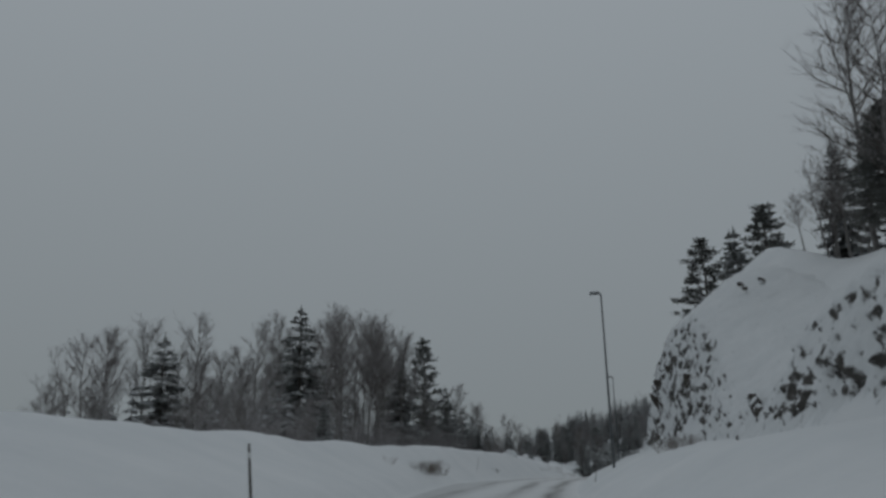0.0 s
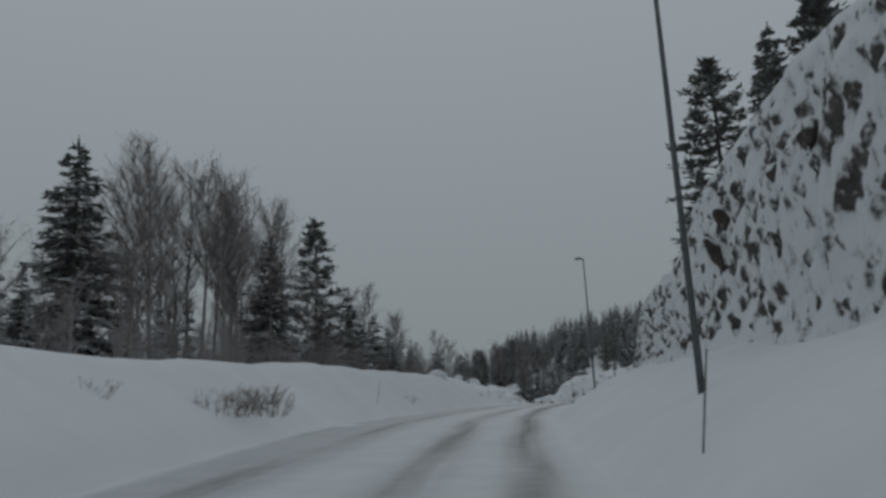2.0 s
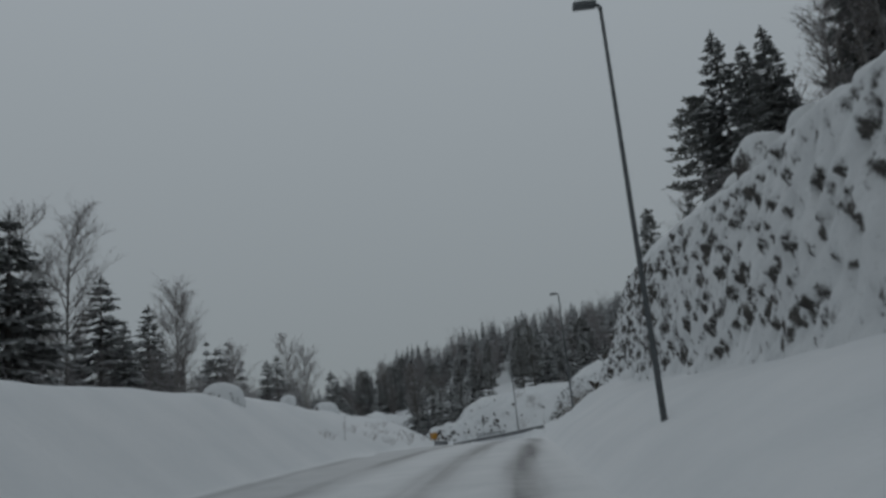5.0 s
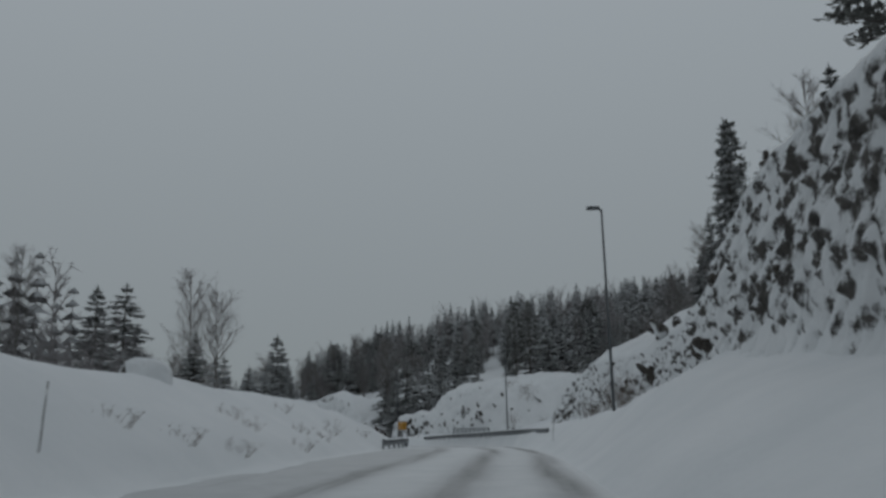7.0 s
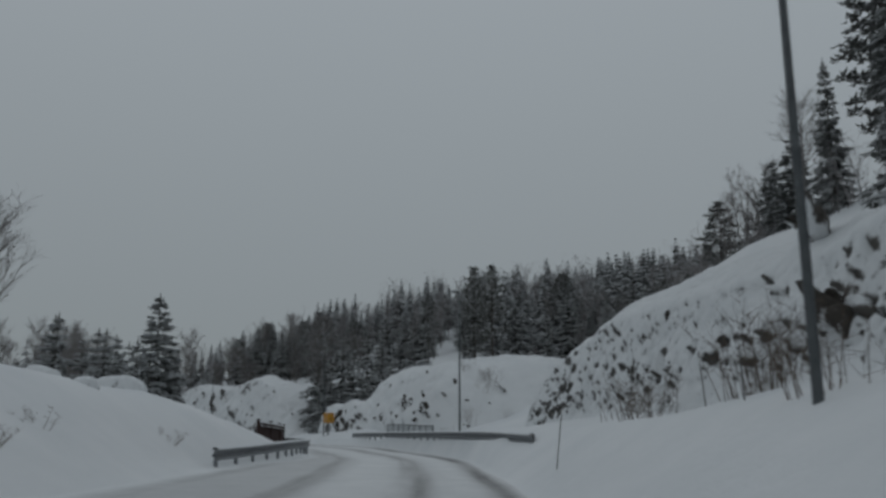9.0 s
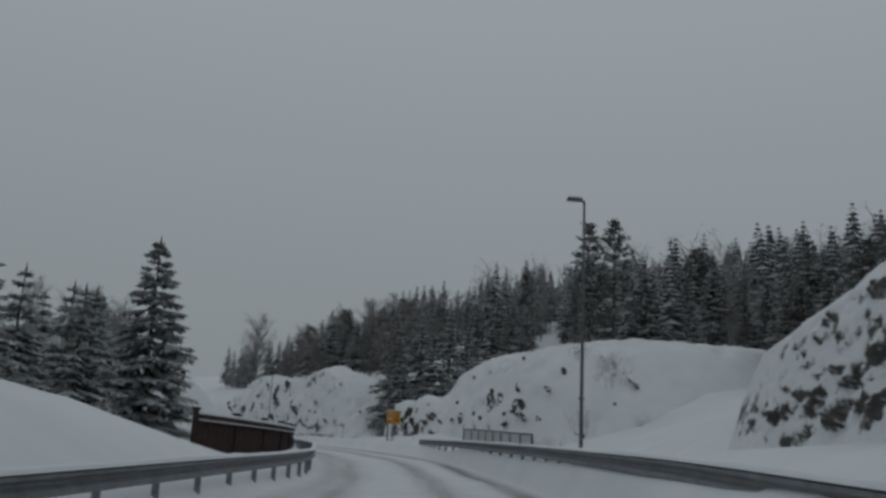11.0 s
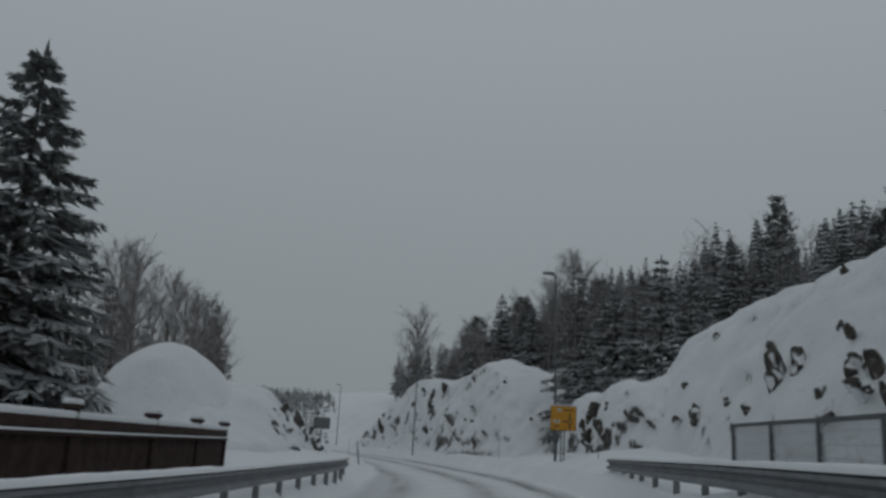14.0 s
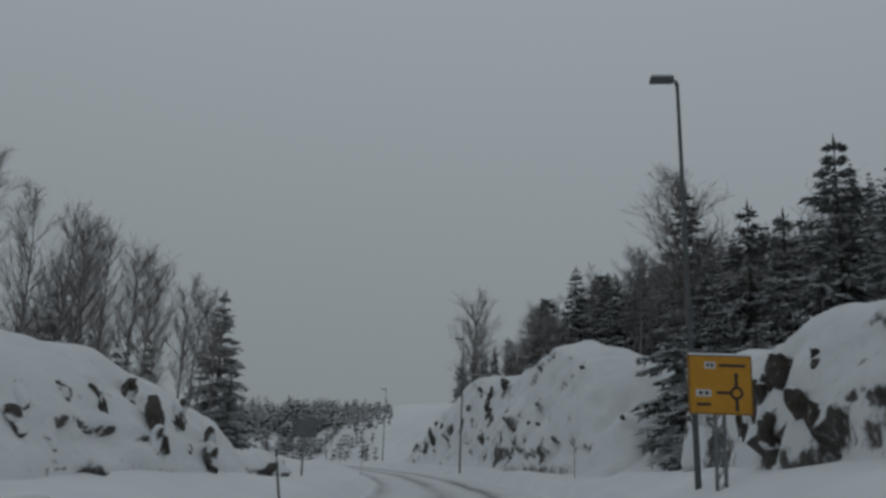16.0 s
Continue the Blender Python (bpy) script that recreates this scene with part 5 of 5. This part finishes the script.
# ---- mesh fence behind the right-hand rail ----
def mesh_fence():
    root = tagged(new("mesh_fence"), "grey steel fence with mesh panels standing behind the guard rail", "fence")
    s0, s1, n = 166.75, 182.5, 8
    side = curve((160, 2.9), (167, 2.97), (183, 3.21))
    top = curve((160, 1.42), (167, 1.49), (183, 1.72))
    step = (s1 - s0) / n
    for i in range(n):
        a, b = s0 + i * step, s0 + (i + 1) * step
        pa, pb = place(a, float(side(a)), float(top(a))), place(b, float(side(b)), float(top(b)))
        mid, run = (pa + pb) / 2, pb - pa
        turn = math.degrees(math.atan2(run[1], run[0]))
        length = math.hypot(run[0], run[1])
        dip = -math.degrees(math.atan2(run[2], length))
        bm = bmesh.new()
        add_box(bm, (length, 0.05, 0.05), (0, 0, 0), None, 0.008)
        ob = part("top_bar", bm, POLE, root)
        ob.matrix_basis = pose(*mid, 0, dip, turn)
        bm = bmesh.new()
        for k in range(30):
            add_box(bm, (0.012, 0.008, 1.2), (-length / 2 + (k + 0.5) * length / 30, 0, -0.62))
        for k in range(8):
            add_box(bm, (length, 0.008, 0.01), (0, 0.009, -0.12 - k * 0.14))
        ob = part("mesh_panel", bm, WIRE, root, "light grey wire mesh")
        ob.matrix_basis = pose(*mid, 0, dip, turn)
    for i in range(n + 1):
        a = s0 + i * step
        bm = bmesh.new()
        add_box(bm, (0.07, 0.07, 1.7), (0, 0, -0.83), None, 0.01)
        ob = part("post", bm, POLE, root)
        ob.matrix_basis = pose(*place(a, float(side(a)), float(top(a))), 0, 0, heading(a))


mesh_fence()


# ---- signs ----
YELLOW = plain_material("yellow_sign_face", (0.5, 0.225, 0.012), (0.6, 0.285, 0.02), 0.5, 0, 3, 0)
BLACK = plain_material("black_sign_print", (0.02, 0.018, 0.015), (0.03, 0.028, 0.025), 0.6, 0, 8, 0)
WHITE = plain_material("white_sign_print", (0.6, 0.61, 0.6), (0.7, 0.7, 0.69), 0.6, 0, 8, 0)
DARKBACK = plain_material("grey_sign_back", (0.12, 0.125, 0.125), (0.18, 0.185, 0.185), 0.6, 0.3, 3, 0.05)


def direction_sign():
    root = tagged(new("direction_sign"), "yellow road sign with a black roundabout symbol on a lattice mast", "road sign")
    root.matrix_basis = pose(30.68, 202.2, 14.93, 0, 0, heading(200))
    bm = bmesh.new()
    add_box(bm, (1.02, 0.04, 0.96), (0, 0, 0), None, 0.012)
    face = part("sign_panel", bm, YELLOW, root)
    bm = bmesh.new()
    for x, z, w, h in ((0, 0.465, 1.0, 0.012), (0, -0.465, 1.0, 0.012), (0.495, 0, 0.012, 0.93), (-0.495, 0, 0.012, 0.93)):
        add_box(bm, (w, 0.006, h), (x, -0.024, z))
    part("border", bm, BLACK, face, "thin black border")
    bm = bmesh.new()
    ring, inner, n = 0.105, 0.066, 40
    vs = [[bm.verts.new((0.25 + r * math.cos(2 * math.pi * k / n), y, -0.13 + r * math.sin(2 * math.pi * k / n))) for k in range(n)] for r, y in ((ring, -0.027), (inner, -0.027), (inner, -0.019), (ring, -0.019))]
    for a in range(4):
        for k in range(n):
            bm.faces.new((vs[a][k], vs[a][(k + 1) % n], vs[(a + 1) % 4][(k + 1) % n], vs[(a + 1) % 4][k]))
    for x, z, w, h in ((0.25, 0.08, 0.05, 0.22), (0.25, -0.32, 0.05, 0.2), (0.045, -0.13, 0.22, 0.045)):
        add_box(bm, (w, 0.008, h), (x, -0.024, z))
    part("roundabout_symbol", bm, BLACK, face, "black roundabout symbol")
    for x, z, w in ((-0.16, 0.31, 0.17), (-0.27, -0.14, 0.24)):
        bm = bmesh.new()
        add_box(bm, (w, 0.008, 0.11), (x, -0.0235, z), None, 0.003)
        tile = part("number_tile", bm, WHITE, face, "white tile with dark bars")
        bm = bmesh.new()
        for k in range(2):
            add_box(bm, (w * 0.24, 0.006, 0.06), (x + (k - 0.5) * w * 0.4, -0.03, z))
        part("print_bars", bm, BLACK, tile)
    for x, z, w in ((0.19, 0.31, 0.42), (-0.27, -0.32, 0.22)):
        bm = bmesh.new()
        add_box(bm, (w, 0.006, 0.045), (x, -0.0235, z))
        part("text_bar", bm, BLACK, face, "dark bar of print")
    bm = bmesh.new()
    add_box(bm, (1.0, 0.1, 0.04), (0, 0.02, 0.49), None, 0.018)
    part("snow_cap", bm, SNOW, root)
    bm = bmesh.new()
    for x in (-0.07, 0.07):
        for y in (0.06, 0.2):
            add_tube(bm, [(x, y, -2.4), (x, y, 0.4)], [0.016, 0.016], 6)
    for k in range(11):
        z = -2.2 + k * 0.23
        for y in (0.06, 0.2):
            add_tube(bm, [(-0.07, y, z), (0.07, y, z + 0.23)], [0.008, 0.008], 4)
        for x in (-0.07, 0.07):
            add_tube(bm, [(x, 0.06, z + 0.23), (x, 0.2, z)], [0.008, 0.008], 4)
    part("lattice_mast", bm, STEEL, root, "frosted steel lattice mast")


direction_sign()


def back_sign(x, y, z, w, h, turn):
    root = tagged(new("road_sign"), "grey back of a road sign on a steel post", "road sign")
    root.matrix_basis = pose(x, y, z, 0, 0, turn)
    bm = bmesh.new()
    add_box(bm, (w, 0.04, h), (0, 0, -h / 2), None, 0.015)
    part("sign_panel", bm, DARKBACK, root)
    bm = bmesh.new()
    add_tube(bm, [(0, 0.06, -3.4), (0, 0.06, -0.1)], [0.05, 0.05], 10)
    part("post", bm, STEEL, root)


back_sign(16.0, 226.1, 15.9, 1.1, 0.75, heading(230))


# ---- snow stakes ----
STAKE = plain_material("stake_wood", (0.06, 0.055, 0.05), (0.14, 0.13, 0.12), 0.8, 0, 12)


def snow_stake(x, y, z, tall, lean_x, lean_y, thick=0.02):
    root = tagged(new("snow_stake"), "thin dark snow stake with a pale reflector band", "marker stake", "stakes along the road")
    root.matrix_basis = pose(x, y, z, lean_x, lean_y, 0)
    bm = bmesh.new()
    add_tube(bm, [(0, 0, -0.5), (0, 0, tall * 0.5), (0, 0, tall)], [thick, thick * 0.95, thick * 0.8], 8)
    part("stake", bm, STAKE, root)
    bm = bmesh.new()
    add_tube(bm, [(0, 0, tall * 0.8), (0, 0, tall * 0.88)], [thick * 1.1, thick * 1.1], 8)
    part("reflector", bm, WHITE, root, "pale reflector band")


for s, d, tall, lx, ly in ((15.6, -4.65, 1.2, 2, -4), (38, 1.95, 1.3, -4, 10), (66, 1.85, 1.0, 0, 1), (72.5, -7.5, 1.1, 0, 8), (133.5, 2.5, 1.25, 2, 6), (131, 4.6, 0.9, 0, -5), (128, 4.2, 0.9, 2, -3),
                           (106, -6.8, 1.0, 0, 3), (198.2, 3.4, 1.2, 0, 0), (209.8, -4.9, 1.0, 2, -8), (225, 3.4, 1.3, 0, 0), (240, -5, 1.2, 0, 2)):
    p = ground_at(s, d)
    snow_stake(*p, tall, lx, ly, 0.028 if s in (15.6, 209.8) else 0.011)


# ---- dry shrubs poking through the snow ----
DRY = plain_material("dry_brown_twigs", (0.06, 0.045, 0.035), (0.16, 0.12, 0.09), 0.9, 0, 4, 0)


def shrub(seed, tall, wide, count):
    rng, soup = random.Random(seed), Soup()
    for k in range(count):
        a, r = rng.uniform(0, 6.28), wide * rng.random() ** 0.7
        b0 = np.array((math.cos(a) * r, math.sin(a) * r, -0.15))
        e = b0 + np.array((math.cos(a) * rng.uniform(0, 0.5), math.sin(a) * rng.uniform(0, 0.5), tall * rng.uniform(0.5, 1.1)))
        soup.twig(b0, e, 0.008, 0.0, 3)
        for q in range(5):
            p0 = b0 + (e - b0) * rng.uniform(0.3, 0.95)
            soup.twig(p0, p0 + np.array((rng.uniform(-1, 1), rng.uniform(-1, 1), rng.uniform(0.1, 1))) * tall * 0.3, 0.005, 0.0, 3)
    return soup.mesh("shrub", [DRY])


SHRUBS = [shrub(k, (0.6, 0.45, 1.1, 1.5)[k], (0.9, 0.35, 0.7, 0.7)[k], (70, 14, 26, 34)[k]) for k in range(4)]
for kind, s, d, turn in ((0, 51.5, -7.3, 0), (0, 53, -7.6, 90), (0, 54.3, -7.2, 40), (0, 56, -7.7, 10), (1, 46, -8, 10), (1, 80, -7.6, 20), (1, 104, -7.2, 50), (2, 126, 4.6, 0), (2, 129.5, 5.0, 70), (0, 34, 4.9, 0), (0, 36, 5.1, 60), (1, 112, -6.8, 0), (1, 114, -6.2, 30), (1, 118, -6.9, 80),
                         (1, 120, -6.0, 10), (1, 124, -6.7, 60), (1, 126, -6.2, 90), (1, 130, -6.6, 20), (1, 133, -7.0, 120), (1, 118, -7.6, 30), (1, 110, -7.4, 10), (2, 185, 5.5, 40), (2, 178, 6, 100), (0, 236, 4.4, 0), (0, 240, 4.2, 30), (0, 244, 4.2, 80), (1, 128, -8.2, 10), (1, 140, -6.4, 15), (3, 129, 4.9, 10), (2, 136, 4.9, 140), (2, 134.6, 4.6, 30), (2, 138.4, 5.0, 200)):
    ob = new("shrub", SHRUBS[kind])
    ob.matrix_basis = pose(*ground_at(s, d), 0, 0, turn)
    tagged(ob, "leafless brown shrub poking through the snow", "shrub")
for kind, s, d, h, turn in ((3, 183.5, 9.7, 1.9, 0), (3, 184.5, 11.4, 4.3, 80), (2, 185.2, 12, 5.2, 30), (2, 187.2, 10.7, 6.0, 60), (2, 186, 11.6, 5.4, 120), (3, 182.8, 12.6, 1.6, 200)):
    ob = new("shrub", SHRUBS[kind])
    ob.matrix_basis = pose(*place(s, d, h), 0, 0, turn)
    tagged(ob, "leafless brown shrub rooted in the snowy rock knoll", "shrub")
